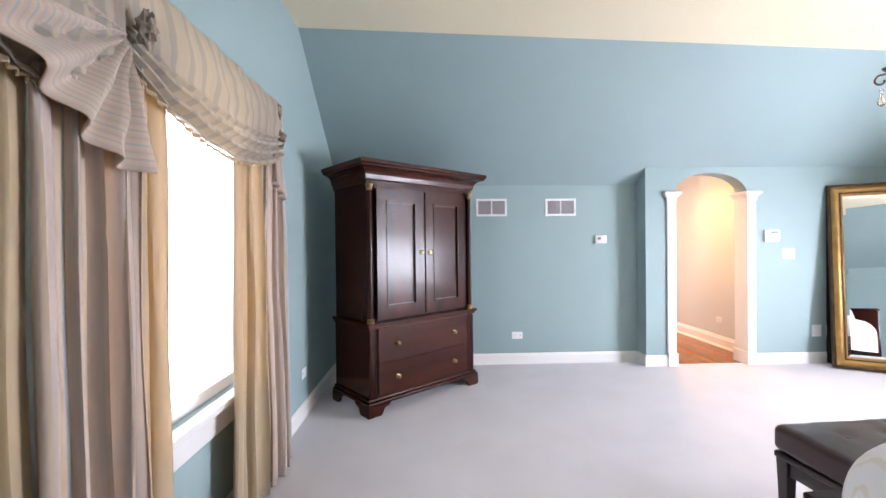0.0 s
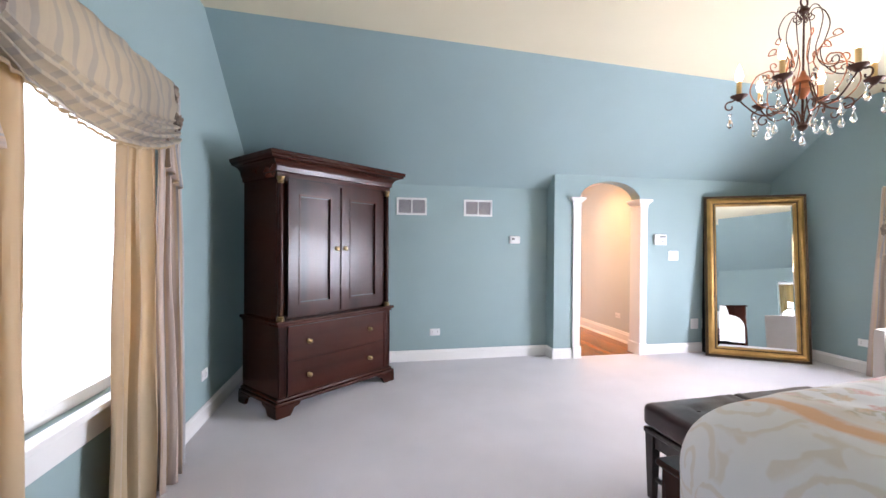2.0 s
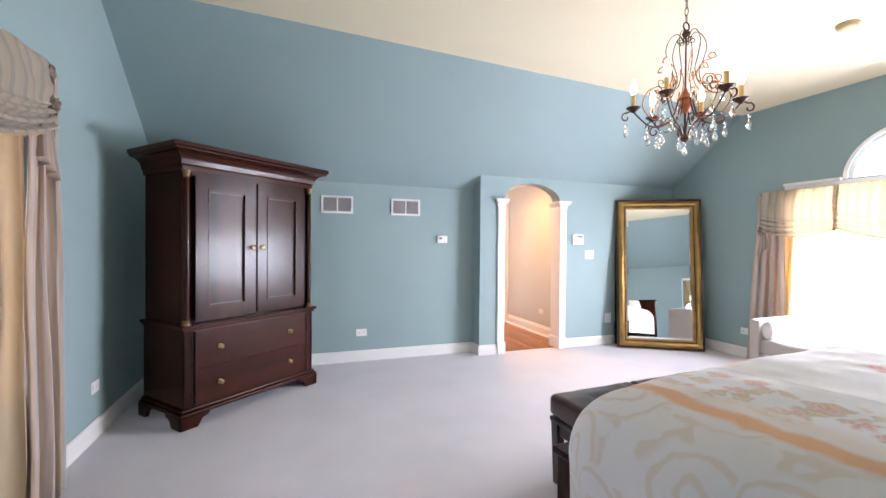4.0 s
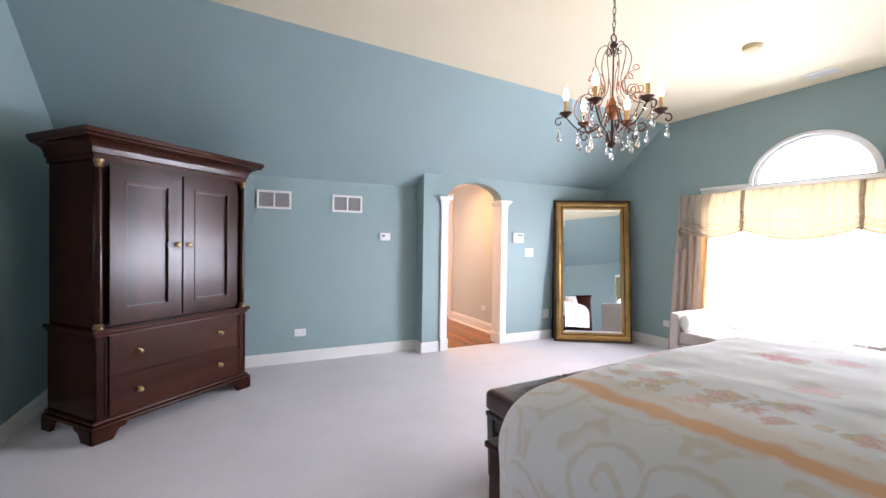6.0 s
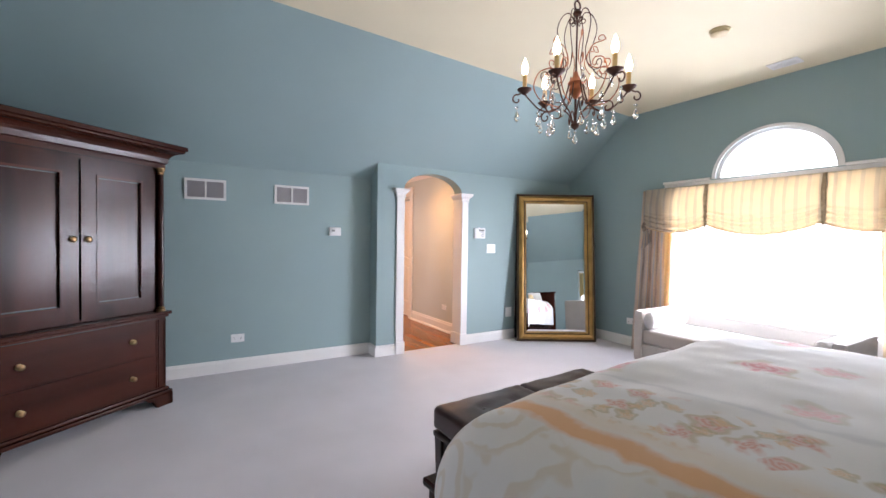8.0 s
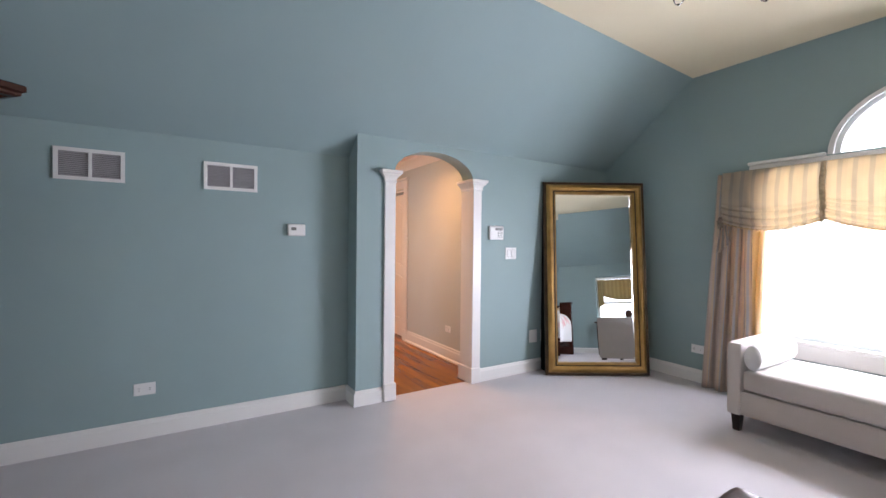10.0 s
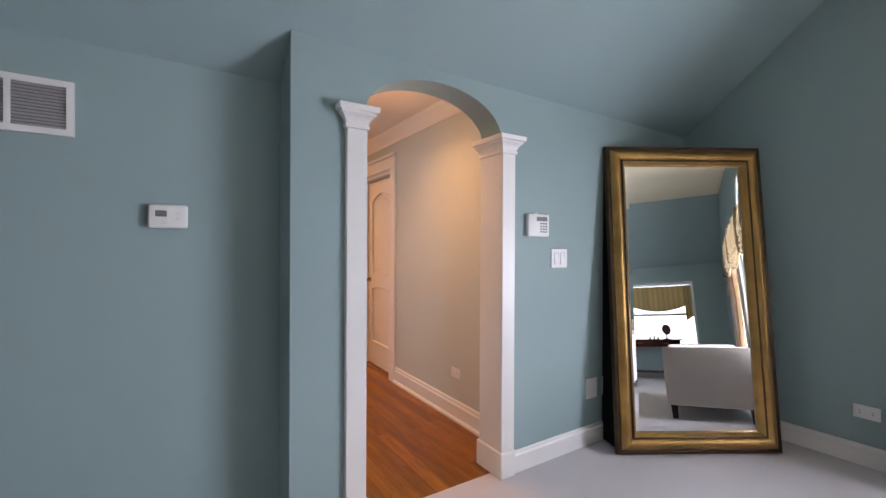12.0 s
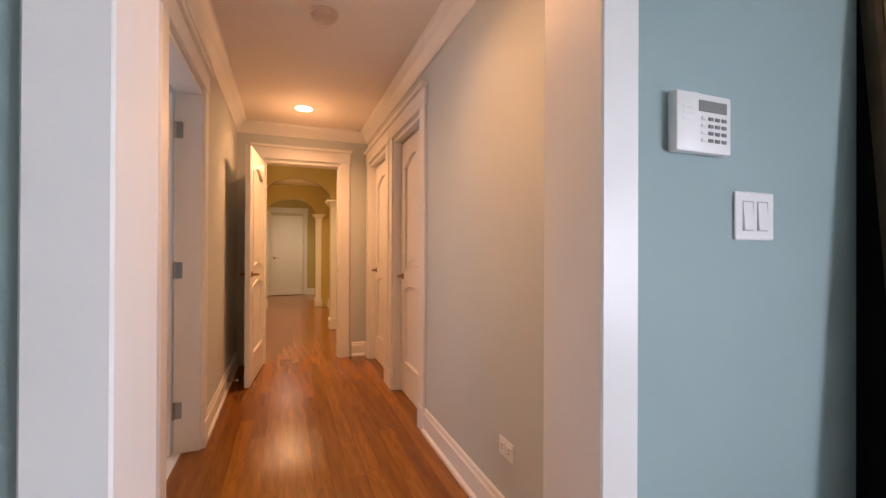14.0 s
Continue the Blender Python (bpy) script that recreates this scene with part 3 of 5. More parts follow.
def panel_door(name, width, label, m, handle_at=1, hinges=False):
    """Two-panel door with arched rails, hinge edge at x = 0, faces towards -y and +y; height 1.99."""
    root = thing(name, label, "door", "hall doors", m)
    h, t = 1.99, 0.040
    up = [(0.11, 0.98), (width - 0.11, 0.98)]
    n = 14

    def arc(z, bulge):
        return [(0.11 + (width - 0.22) * i / n, z + bulge * math.sin(math.pi * i / n)) for i in range(n + 1)]
    upper = arc(0.97, 0.04) + arc(1.80, 0.075)[::-1]
    lower = [(0.11, 0.24), (width - 0.11, 0.24)] + arc(0.83, 0.04)[::-1]
    part("slab", plate([rect(0, 0.012, width, h), upper, lower], along_x, -t / 2, t / 2), TRIM, root)
    for loop in (upper, lower):
        cx, cz = width / 2, sum(v for _, v in loop) / len(loop)

        def shrink(k, lp=loop, ax=cx, az=cz):
            sx, sz = 1 - k / (width / 2 - 0.11), 1 - k / 0.38
            return [(ax + (u - ax) * sx, az + (v - az) * sz) for u, v in lp]
        part("panel", plate([shrink(0.004)], along_x, -0.005, 0.005), TRIM, root)
        part("raised_field", plate([shrink(0.05)], along_x, -0.014, 0.014), TRIM, root)
        part("panel_bead", plate([shrink(0.0), shrink(0.016)], along_x, -0.028, 0.028), TRIM, root)
    hx = width - 0.065 if handle_at > 0 else 0.065
    for s in (-1, 1):
        bm = bmesh.new()
        lathe(bm, [(0.026, 0), (0.026, 0.006), (0.012, 0.010), (0.010, 0.045), (0.006, 0.048)], 16)
        tube(bm, [(0, 0, 0.042), (-0.05 * handle_at, 0.004, 0.045), (-0.105 * handle_at, 0.0, 0.042)], [0.009, 0.0085, 0.007], 8)
        bmesh.ops.transform(bm, matrix=Matrix.Translation((hx, s * 0.021, 0.93)) @ (Matrix.Rotation(radians(90), 4, "X") if s < 0 else Matrix.Rotation(radians(-90), 4, "X")), verts=bm.verts)
        part("lever_handle", bm, BRASS, root, "brass lever handle", smooth=True)
    return root


panel_door("hall_door", DR1[1] - DR1[0] - 0.044, "closed white two-panel door with arched panels", pose(HX1 + 0.075, DR1[0] + 0.022, 0, 0, 0, 90), 1)
panel_door("hall_door", DR2[1] - DR2[0] - 0.044, "closed white two-panel door with arched panels", pose(HX1 + 0.075, DR2[0] + 0.022, 0, 0, 0, 90), 1)
panel_door("hall_door", EX1 - EX0 - 0.01, "white two-panel door standing open against the hall wall", pose(EX0 - 0.015, HY1 - 0.06, 0, 0, 0, -95.5), 1)

panel_door("hall_door", DL[1] - DL[0] - 0.05, "white two-panel door standing open into the side room", pose(HX0 - 0.135, DL[1] - 0.045, 0, 0, 0, 181), 1)

# side room behind the open doorway on the hall's other side
struct("side_room_wall", plate([rect(5.0, 0, 7.6, 2.5), rect(*SIDEWIN)], along_y, HX0 - 1.55, HX0 - 1.45), HALLWALL, "pale sage wall of a side room", "wall")
struct("side_room_wall_far", a_box(HX0 - 1.5, 7.5, 0, HX0 - 0.13, 7.6, 2.5), HALLWALL, "pale sage wall of a side room", "wall")
struct("side_room_wall_near", a_box(HX0 - 1.5, 5.02, 0, HX0 - 0.13, 5.1, 2.5), HALLWALL, "pale sage wall of a side room", "wall")
struct("side_room_ceiling", a_box(HX0 - 1.5, 5.02, 2.4, HX0 - 0.12, 7.6, 2.5), HALLCEIL, "white ceiling of a side room", "ceiling")
struct("side_room_floor", a_box(HX0 - 1.5, 5.02, -0.011, HX0 - 0.09, 7.6, 0.004), TILE, "white tiled floor of a side room", "floor")

# ---- the passage beyond ----
PX0, PY1 = 2.50, 15.1
struct("passage_wall_left", a_box(PX0 - 0.1, HY1 + 0.12, 0, PX0, PY1, 2.5), TANWALL, "golden tan passage wall", "wall")
struct("passage_wall_right", a_box(HX1 - 0.012, HY1 + 0.12, 0, HX1 - 0.002, PY1, 2.5), TANWALL, "golden tan passage wall", "wall")
struct("passage_wall_return", a_box(PX0, HY1 + 0.121, 0, HX0 + 0.02, HY1 + 0.16, 2.5), TANWALL, "golden tan return wall", "wall")
struct("passage_wall_end", a_box(PX0, PY1 + 0.03, 0, HX1, PY1 + 0.15, 2.5), TANWALL, "pale passage end wall", "wall")
struct("passage_ceiling", a_box(PX0 - 0.1, HY1 + 0.1, HZ + 0.02, HX1 + 0.1, PY1 + 0.1, HZ + 0.12), HALLCEIL, "flat white passage ceiling", "ceiling")


def passage_arch(name, y, x0, x1, rise):
    xc, xr = (x0 + x1) / 2, (x1 - x0) / 2
    op = [(xc + xr * math.cos(math.pi * i / 24), 1.84 + rise * math.sin(math.pi * i / 24)) for i in range(25)]
    loop = [(PX0, 0), (x0, 0)] + op[::-1] + [(x1, 0), (HX1 - 0.012, 0), (HX1 - 0.012, HZ + 0.02), (PX0, HZ + 0.02)]
    root = struct(name, plate([loop], along_x, y, y + 0.14), TANWALL, "golden tan passage arch on white pilasters", "arch")
    for a, b in ((x0 - 0.10, x0 + 0.01), (x1 - 0.01, x1 + 0.10)):
        bm = a_box(a, y - 0.02, 0, b, y + 0.16, 1.76, 0.004, 1)
        part("pilaster", bm, TRIM, root, "white painted pilaster")
        part("pilaster_base", a_box(a - 0.018, y - 0.038, 0, b + 0.018, y + 0.178, 0.15, 0.006, 1), TRIM, root)
        bm = bmesh.new()
        for z0, z1, g in ((1.76, 1.79, 0.015), (1.79, 1.82, 0.035), (1.82, 1.85, 0.06)):
            box(bm, a - g, y - 0.02 - g, z0, b + g, y + 0.16 + g, z1, 0.004, 1)
        part("capital", bm, TRIM, root)


passage_arch("passage_arch_1", 10.12, 2.85, 3.79, 0.30)
passage_arch("passage_arch_2", 12.68, 2.82, 3.75, 0.30)
panel_door("hall_door", 0.74, "closed white panel door at the passage end", pose(2.84, PY1 - 0.02, 0, 0, 0, 0), -1)
casing("door_casing_5", "x", 2.83, 3.59, PY1 + 0.03, -1, 0.02)
baseboard("passage_baseboard_end", (3.69, PY1 + 0.03, 0), (HX1, PY1 + 0.03, 0), (0, -1, 0), prof=HBASE)
baseboard("passage_baseboard_right", (HX1 - 0.012, HY1 + 0.12, 0), (HX1 - 0.012, PY1, 0), (-1, 0, 0), prof=HBASE)


# ---- armoire ----
def armoire():
    root = thing("armoire", "dark mahogany two-door armoire with brass knobs, set across the corner", "armoire", m=pose(-0.222, 3.408, 0, 0, 0, 40.2))
    W, D = 1.245, 0.60
    z0, zw, zc = 0.088, 0.722, 1.86
    # lower case with bracket feet
    part("lower_body", a_box(0.035, 0.04, z0, W - 0.035, D, zw - 0.03, 0.004, 1), MAHOG, root)
    for fx, way in ((0.0, 1), (W, -1)):
        prof = [(0, 0), (0.125, 0), (0.130, 0.012), (0.142, 0.030), (0.150, 0.048), (0.166, 0.060), (0.192, 0.064), (0.205, 0.072), (0.212, z0), (0, z0)]
        part("bracket_foot", plate([[(fx + way * u, v) for u, v in prof]], along_x, 0.0, 0.03), MAHOGH, root)
        part("side_foot", plate([[(u, v) for u, v in prof]], along_y, fx, fx + way * 0.03), MAHOGH, root)
        part("rear_foot", plate([[(D - u * 0.8, v) for u, v in prof]], along_y, fx, fx + way * 0.03), MAHOGH, root)
    bm = bmesh.new()
    part("base_moulding", box(box(bm, 0.0, 0.0, z0, W, D, z0 + 0.025, 0.006), 0.014, 0.014, z0 + 0.025, W - 0.014, D, z0 + 0.05, 0.01), MAHOGH, root)
    for lo, hi in ((0.035, 0.105), (W - 0.105, W - 0.035)):
        part("corner_stile", a_box(lo, 0.03, z0 + 0.05, hi, 0.05, zw - 0.03, 0.004, 1), MAHOG, root)
        part("stile_panel", plate([rect(lo + 0.006, z0 + 0.066, hi - 0.006, zw - 0.045), rect(lo + 0.016, z0 + 0.078, hi - 0.016, zw - 0.057)], along_x, 0.022, 0.032), MAHOG, root)
    for d0, d1 in ((z0 + 0.062, 0.405), (0.418, zw - 0.04)):
        dr = part("drawer", a_box(0.118, 0.022, d0, W - 0.118, 0.05, d1, 0.005, 2), MAHOGH, root)
        part("drawer_bead", plate([rect(0.112, d0 - 0.005, W - 0.112, d1 + 0.005), rect(0.122, d0 + 0.005, W - 0.122, d1 - 0.005)], along_x, 0.016, 0.03), MAHOGH, dr)
        # dark ring that paints in the shade of the drawer's gap
        part("drawer_gap_shade", plate([rect(0.1085, d0 - 0.0085, W - 0.1085, d1 + 0.0085), rect(0.116, d0 - 0.002, W - 0.116, d1 + 0.002)], along_x, 0.028, 0.0395), ESPRESSO, dr, "dark strip painted as the shade in the gap round the drawer")
        for kx in (0.30, W - 0.30):
            bm = lathe(bmesh.new(), [(0.019, 0), (0.019, 0.004), (0.008, 0.007), (0.008, 0.016), (0.017, 0.022), (0.018, 0.028), (0.012, 0.034), (0.003, 0.036)], 18)
            bmesh.ops.transform(bm, matrix=Matrix.Translation((kx, 0.023, (d0 + d1) / 2)) @ Matrix.Rotation(radians(90), 4, "X"), verts=bm.verts)
            part("knob", bm, BRASS, dr, "round brass knob", smooth=True)
    # waist
    bm = box(bmesh.new(), 0.022, 0.012, zw - 0.03, W - 0.022, D, zw - 0.008, 0.007)
    part("waist_moulding", box(bm, 0.005, -0.004, zw - 0.008, W - 0.005, D, zw + 0.018, 0.008), MAHOGH, root)
    # upper case
    part("upper_body", a_box(0.045, 0.075, zw + 0.018, W - 0.045, D, zc, 0.004, 1), MAHOG, root)
    for cx in (0.062, W - 0.062):
        col = part("column", lathe(bmesh.new(), [(0.021, zw + 0.05), (0.023, zw + 0.4), (0.022, 1.3), (0.018, 1.82)], 18, (cx, 0.048, 0)), MAHOG, root, smooth=True)
        part("column_base", lathe(bmesh.new(), [(0.032, zw + 0.018), (0.032, zw + 0.03), (0.026, zw + 0.036), (0.029, zw + 0.044), (0.022, zw + 0.055)], 18, (cx, 0.048, 0)), BRASS, col, "brass column base", smooth=True)
        part("column_capital", lathe(bmesh.new(), [(0.019, 1.805), (0.024, 1.815), (0.021, 1.825), (0.029, 1.842), (0.031, 1.856)], 18, (cx, 0.048, 0)), BRASS, col, "brass column capital", smooth=True)
    mid = W / 2
    for lo, hi, kx in ((0.118, mid - 0.003, mid - 0.045), (mid + 0.003, W - 0.118, mid + 0.045)):
        door = part("door", plate([rect(lo + 0.004, zw + 0.045, hi - 0.004, 1.828), rect(lo + 0.098, zw + 0.135, hi - 0.098, 1.73)], along_x, 0.035, 0.062), MAHOG, root)
        part("door_panel", a_box(lo + 0.096, 0.052, zw + 0.133, hi - 0.096, 0.066, 1.732), MAHOG, door)
        # dark strip that paints in the shade of the panel's recess
        part("panel_edge_shade", plate([rect(lo + 0.107, zw + 0.144, hi - 0.107, 1.721), rect(lo + 0.116, zw + 0.153, hi - 0.116, 1.712)], along_x, 0.0512, 0.052), ESPRESSO, door, "dark strip painted as the shade at the panel's edge")
        part("panel_bead", plate([rect(lo + 0.095, zw + 0.131, hi - 0.095, 1.734), rect(lo + 0.109, zw + 0.146, hi - 0.109, 1.719)], along_x, 0.0315, 0.055), MAHOGH, door)
        bm = lathe(bmesh.new(), [(0.015, 0), (0.015, 0.003), (0.009, 0.006), (0.009, 0.010), (0.019, 0.013), (0.021, 0.017), (0.017, 0.022), (0.010, 0.024), (0.002, 0.0245)], 20)
        bmesh.ops.transform(bm, matrix=Matrix.Translation((kx, 0.036, 1.30)) @ Matrix.Rotation(radians(90), 4, "X"), verts=bm.verts)
        part("knob", bm, BRASS, door, "round brass knob", smooth=True)
    # cornice: stepped and coved, growing outwards
    bm = bmesh.new()
    prof = [(0.030, 1.855), (0.030, 1.89), (0.042, 1.897), (0.044, 1.912)]
    prof += [(0.044 + 0.078 * (1 - math.cos(a)), 1.912 + 0.070 * math.sin(a)) for a in (0.3, 0.6, 0.9, 1.2, 1.45)]
    prof += [(0.125, 1.988), (0.125, 2.0), (0.138, 2.008), (0.138, 2.034), (0.128, 2.04)]
    rows = []
    for g, z in prof:
        k = g - 0.025
        rows.append([bm.verts.new(p) for p in ((-k + 0.035, -k + 0.045, z), (W + k - 0.035, -k + 0.045, z), (W + k - 0.035, D, z), (-k + 0.035, D, z))])
    for lo, hi in zip(rows, rows[1:]):
        for i in range(4):
            bm.faces.new((lo[i - 1], lo[i], hi[i], hi[i - 1]))
    bm.faces.new(rows[-1][::-1])
    bm.faces.new(rows[0])
    part("cornice", bm, MAHOGH, root)


armoire()


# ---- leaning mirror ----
# near-black for the deep shade behind the leaning mirror
WEDGESHADE = material("mirror_wedge_shade", (0.006, 0.006, 0.006), 0.9, vary=0.2, spec=0.05)


def leaning_mirror():
    root = thing("floor_mirror", "tall gilt-framed floor mirror leaning against the wall corner", "mirror", m=MIRROR_POSE)
    W, H = 1.048, 1.972
    f = 0.125
    part("backing", a_box(-W / 2 + 0.004, 0.0, 0.004, W / 2 - 0.004, 0.008, H - 0.004), GOLDDARK, root)
    # frame section: dark outer lip, broad gilt cove, dark inner lip
    def rail(name, sect, mat, label=""):
        for k, (a, b) in enumerate((((-1, 0), (1, 0)), ((1, 0), (1, 1)), ((1, 1), (-1, 1)), ((-1, 1), (-1, 0)))):
            bm = bmesh.new()
            ends = []
            for sx, sz in (a, b):
                ring = []
                for inn, out in sect:
                    ring.append(bm.verts.new((sx * (W / 2 - inn), -out, inn if sz == 0 else H - inn)))
                ends.append(ring)
            n = len(sect)
            for i in range(n):
                bm.faces.new((ends[0][i - 1], ends[0][i], ends[1][i], ends[1][i - 1]))
            part(name, bm, mat, root, label, smooth=True)
    rail("outer_lip", [(0, 0), (0, 0.026), (0.006, 0.036), (0.018, 0.038), (0.029, 0.033), (0.029, 0.0)], GOLDDARK, "dark outer lip")
    cove = [(0.029, 0.0)] + [(0.029 + 0.070 * i / 10, 0.028 + 0.032 * math.sin(math.pi * (0.06 + 0.86 * i / 10)) ** 0.9) for i in range(11)] + [(0.099, 0.0)]
    rail("frame_rail", cove, GOLD, "broad gilt rail")
    rail("inner_lip", [(0.102, 0.0), (0.102, 0.044), (0.108, 0.046), (f, 0.030), (f, 0.0)], GOLD, "gilt inner lip")
    rail("inner_bead", [(0.095, 0.0), (0.095, 0.046), (0.100, 0.050), (0.107, 0.047), (0.107, 0.0)], GOLDDARK, "dark inner bead")
    # black fins added as the shade in the wedge between the leaning frame and the wall
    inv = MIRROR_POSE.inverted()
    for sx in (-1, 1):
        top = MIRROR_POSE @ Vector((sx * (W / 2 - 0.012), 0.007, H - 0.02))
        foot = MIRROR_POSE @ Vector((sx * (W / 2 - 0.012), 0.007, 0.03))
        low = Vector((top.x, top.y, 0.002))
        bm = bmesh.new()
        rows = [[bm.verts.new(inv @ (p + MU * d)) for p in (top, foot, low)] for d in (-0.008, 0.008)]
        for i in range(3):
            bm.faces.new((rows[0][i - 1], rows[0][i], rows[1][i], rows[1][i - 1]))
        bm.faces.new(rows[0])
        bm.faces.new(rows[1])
        part("wedge_shade", bm, WEDGESHADE, root, "black fin standing in for the shade behind the frame")
    # bevelled glass
    bm = bmesh.new()
    i0, i1, d0, d1 = f - 0.004, f + 0.028, 0.0125, 0.0165
    o = [bm.verts.new(p) for p in ((-W / 2 + i0, -d0, i0), (W / 2 - i0, -d0, i0), (W / 2 - i0, -d0, H - i0), (-W / 2 + i0, -d0, H - i0))]
    q = [bm.verts.new(p) for p in ((-W / 2 + i1, -d1, i1), (W / 2 - i1, -d1, i1), (W / 2 - i1, -d1, H - i1), (-W / 2 + i1, -d1, H - i1))]
    for i in range(4):
        bm.faces.new((o[i - 1], o[i], q[i], q[i - 1]))
    bm.faces.new(q)
    part("glass", bm, MIRROR, root, "bevelled mirror glass")


MB = (Vector((4.540, 4.440, 0.0)) + Vector((5.438, 3.897, 0.0))) / 2
MU = Vector((0.856, -0.517, 0)).normalized()
MV = Vector((0.100, 0.186, 1.962)).normalized()
MN = MV.cross(MU).normalized()
MV = MU.cross(MN).normalized()
MIRROR_POSE = Matrix(((MU.x, MN.x, MV.x, MB.x), (MU.y, MN.y, MV.y, MB.y), (MU.z, MN.z, MV.z, 0.008), (0, 0, 0, 1))) @ pose(0, 0.033, 0)
leaning_mirror()


# ---- wall fittings ----
def at_wall(x, y, z, rz):
    """Local x to the viewer's right, -y out of the wall, z up; rz 0 on the north wall, -90 on the east wall."""
    return pose(x, y, z, 0, 0, rz)


SLAT = material("grey_slat_paint", (0.42, 0.40, 0.41), 0.5, vary=0.02, bump=0)


def return_grille(x0, x1, z0, z1):
    root = thing("return_air_grille", "white two-bay return air grille on the knee wall", "air vent", "return air grilles", pose((x0 + x1) / 2, YN, (z0 + z1) / 2))
    w, h = (x1 - x0) / 2, (z1 - z0) / 2
    b = 0.022
    part("frame", plate([rect(-w, -h, w, h), rect(-w + b, -h + b, -0.008, h - b), rect(0.008, -h + b, w - b, h - b)], along_x, -0.012, -0.002), TRIM, root)
    part("backing", a_box(-w + 0.004, -0.0018, -h + 0.004, w - 0.004, -0.0002, h - 0.004), VENTGREY, root)
    n = 13
    for lo, hi in ((-w + b, -0.008), (0.008, w - b)):
        for i in range(n):
            z = -h + b + (2 * h - 2 * b) * (i + 0.5) / n
            bm = bmesh.new()
            vs = [bm.verts.new(p) for p in ((lo, -0.009, z - 0.0045), (hi, -0.009, z - 0.0045), (hi, -0.003, z + 0.003), (lo, -0.003, z + 0.003), (lo, -0.0098, z - 0.0035), (hi, -0.0098, z - 0.0035), (hi, -0.0038, z + 0.004), (lo, -0.0038, z + 0.004))]
            for ids in ((0, 1, 2, 3), (7, 6, 5, 4), (0, 4, 5, 1), (2, 6, 7, 3), (1, 5, 6, 2), (0, 3, 7, 4)):
                bm.faces.new([vs[k] for k in ids])
            part("slat", bm, SLAT, root)


return_grille(0.798, 1.144, 1.679, 1.875)
return_grille(1.585, 1.931, 1.677, 1.871)


def outlet(x, y, z, rz, label, w=0.060, h=0.040, blank=False):
    root = thing("wall_outlet", label, "outlet", "wall outlets", at_wall(x, y, z, rz))
    part("cover_plate", a_box(-w, -0.006, -h, w, 0.0, h, 0.003, 2), PLASTIC, root)
    if not blank:
        for s in (-1, 1):
            rc = part("receptacle", a_box(s * w * 0.48 - w * 0.32, -0.008, -h * 0.55, s * w * 0.48 + w * 0.32, -0.005, h * 0.55, 0.001, 1), PLASTIC, root)
            for k in (-1, 1):
                part("slot", a_box(s * w * 0.48 - 0.006, -0.0085, k * 0.007 - 0.0015, s * w * 0.48 + 0.004, -0.0075, k * 0.007 + 0.0015), DARKSLOT, rc)
    return root


outlet(1.250, YN, 0.325, 0, "white outlet plate low on the blue-green knee wall")
outlet(XE, 3.58, 0.317, -90, "white outlet plate low on the blue-green gable wall")
outlet(XW, 3.50, 0.35, 90, "white outlet plate beside the armoire")
outlet(HX1, 5.42, 0.35, -90, "white outlet plate low on the hall wall", 0.055, 0.036)
outlet(4.556, YA, 0.36, 0, "blank white cable plate beside the leaning mirror", 0.054, 0.066, True)
outlet(4.70, YA, 0.36, 0, "white outlet plate behind the leaning mirror", 0.036, 0.060)


def thermostat():
    root = thing("thermostat", "white wall thermostat with a small grey display", "thermostat", m=at_wall(2.213, YN, 1.404, 0))
    part("housing", a_box(-0.066, -0.028, -0.046, 0.066, 0, 0.046, 0.009, 3), PLASTIC, root, smooth=True)
    part("display", a_box(-0.042, -0.0295, -0.002, -0.004, -0.027, 0.022, 0.001, 1), GREYPLASTIC, root, "grey display")
    for bz in (0.014, -0.010):
        part("button", a_box(0.026, -0.031, bz - 0.005, 0.044, -0.027, bz + 0.005, 0.002, 2), PLASTIC, root)
    part("lower_button", a_box(-0.018, -0.030, -0.030, 0.0, -0.027, -0.022, 0.002, 1), PLASTIC, root)


def alarm_keypad():
    root = thing("alarm_keypad", "white alarm keypad with display and number buttons", "keypad", m=at_wall(4.042, YA, 1.42, 0))
    part("housing", a_box(-0.085, -0.026, -0.066, 0.085, 0, 0.066, 0.006, 2), PLASTIC, root, smooth=True)
    part("top_tab", a_box(-0.02, -0.012, 0.064, 0.005, -0.002, 0.074, 0.003, 1), PLASTIC, root)
    part("display", a_box(-0.020, -0.0275, 0.025, 0.068, -0.0255, 0.050, 0.001, 1), GREYPLASTIC, root, "grey display")
    for i in range(4):
        for j in range(4):
            part("button", a_box(-0.012 + j * 0.021, -0.0285, 0.006 - i * 0.016, 0.003 + j * 0.021, -0.0255, 0.014 - i * 0.016, 0.001, 1), GREYPLASTIC if j else PLASTIC, root)
    for i in range(3):
        part("side_mark", a_box(-0.066, -0.0272, 0.030 - i * 0.014, -0.036, -0.0255, 0.034 - i * 0.014), PLASTIC, root)


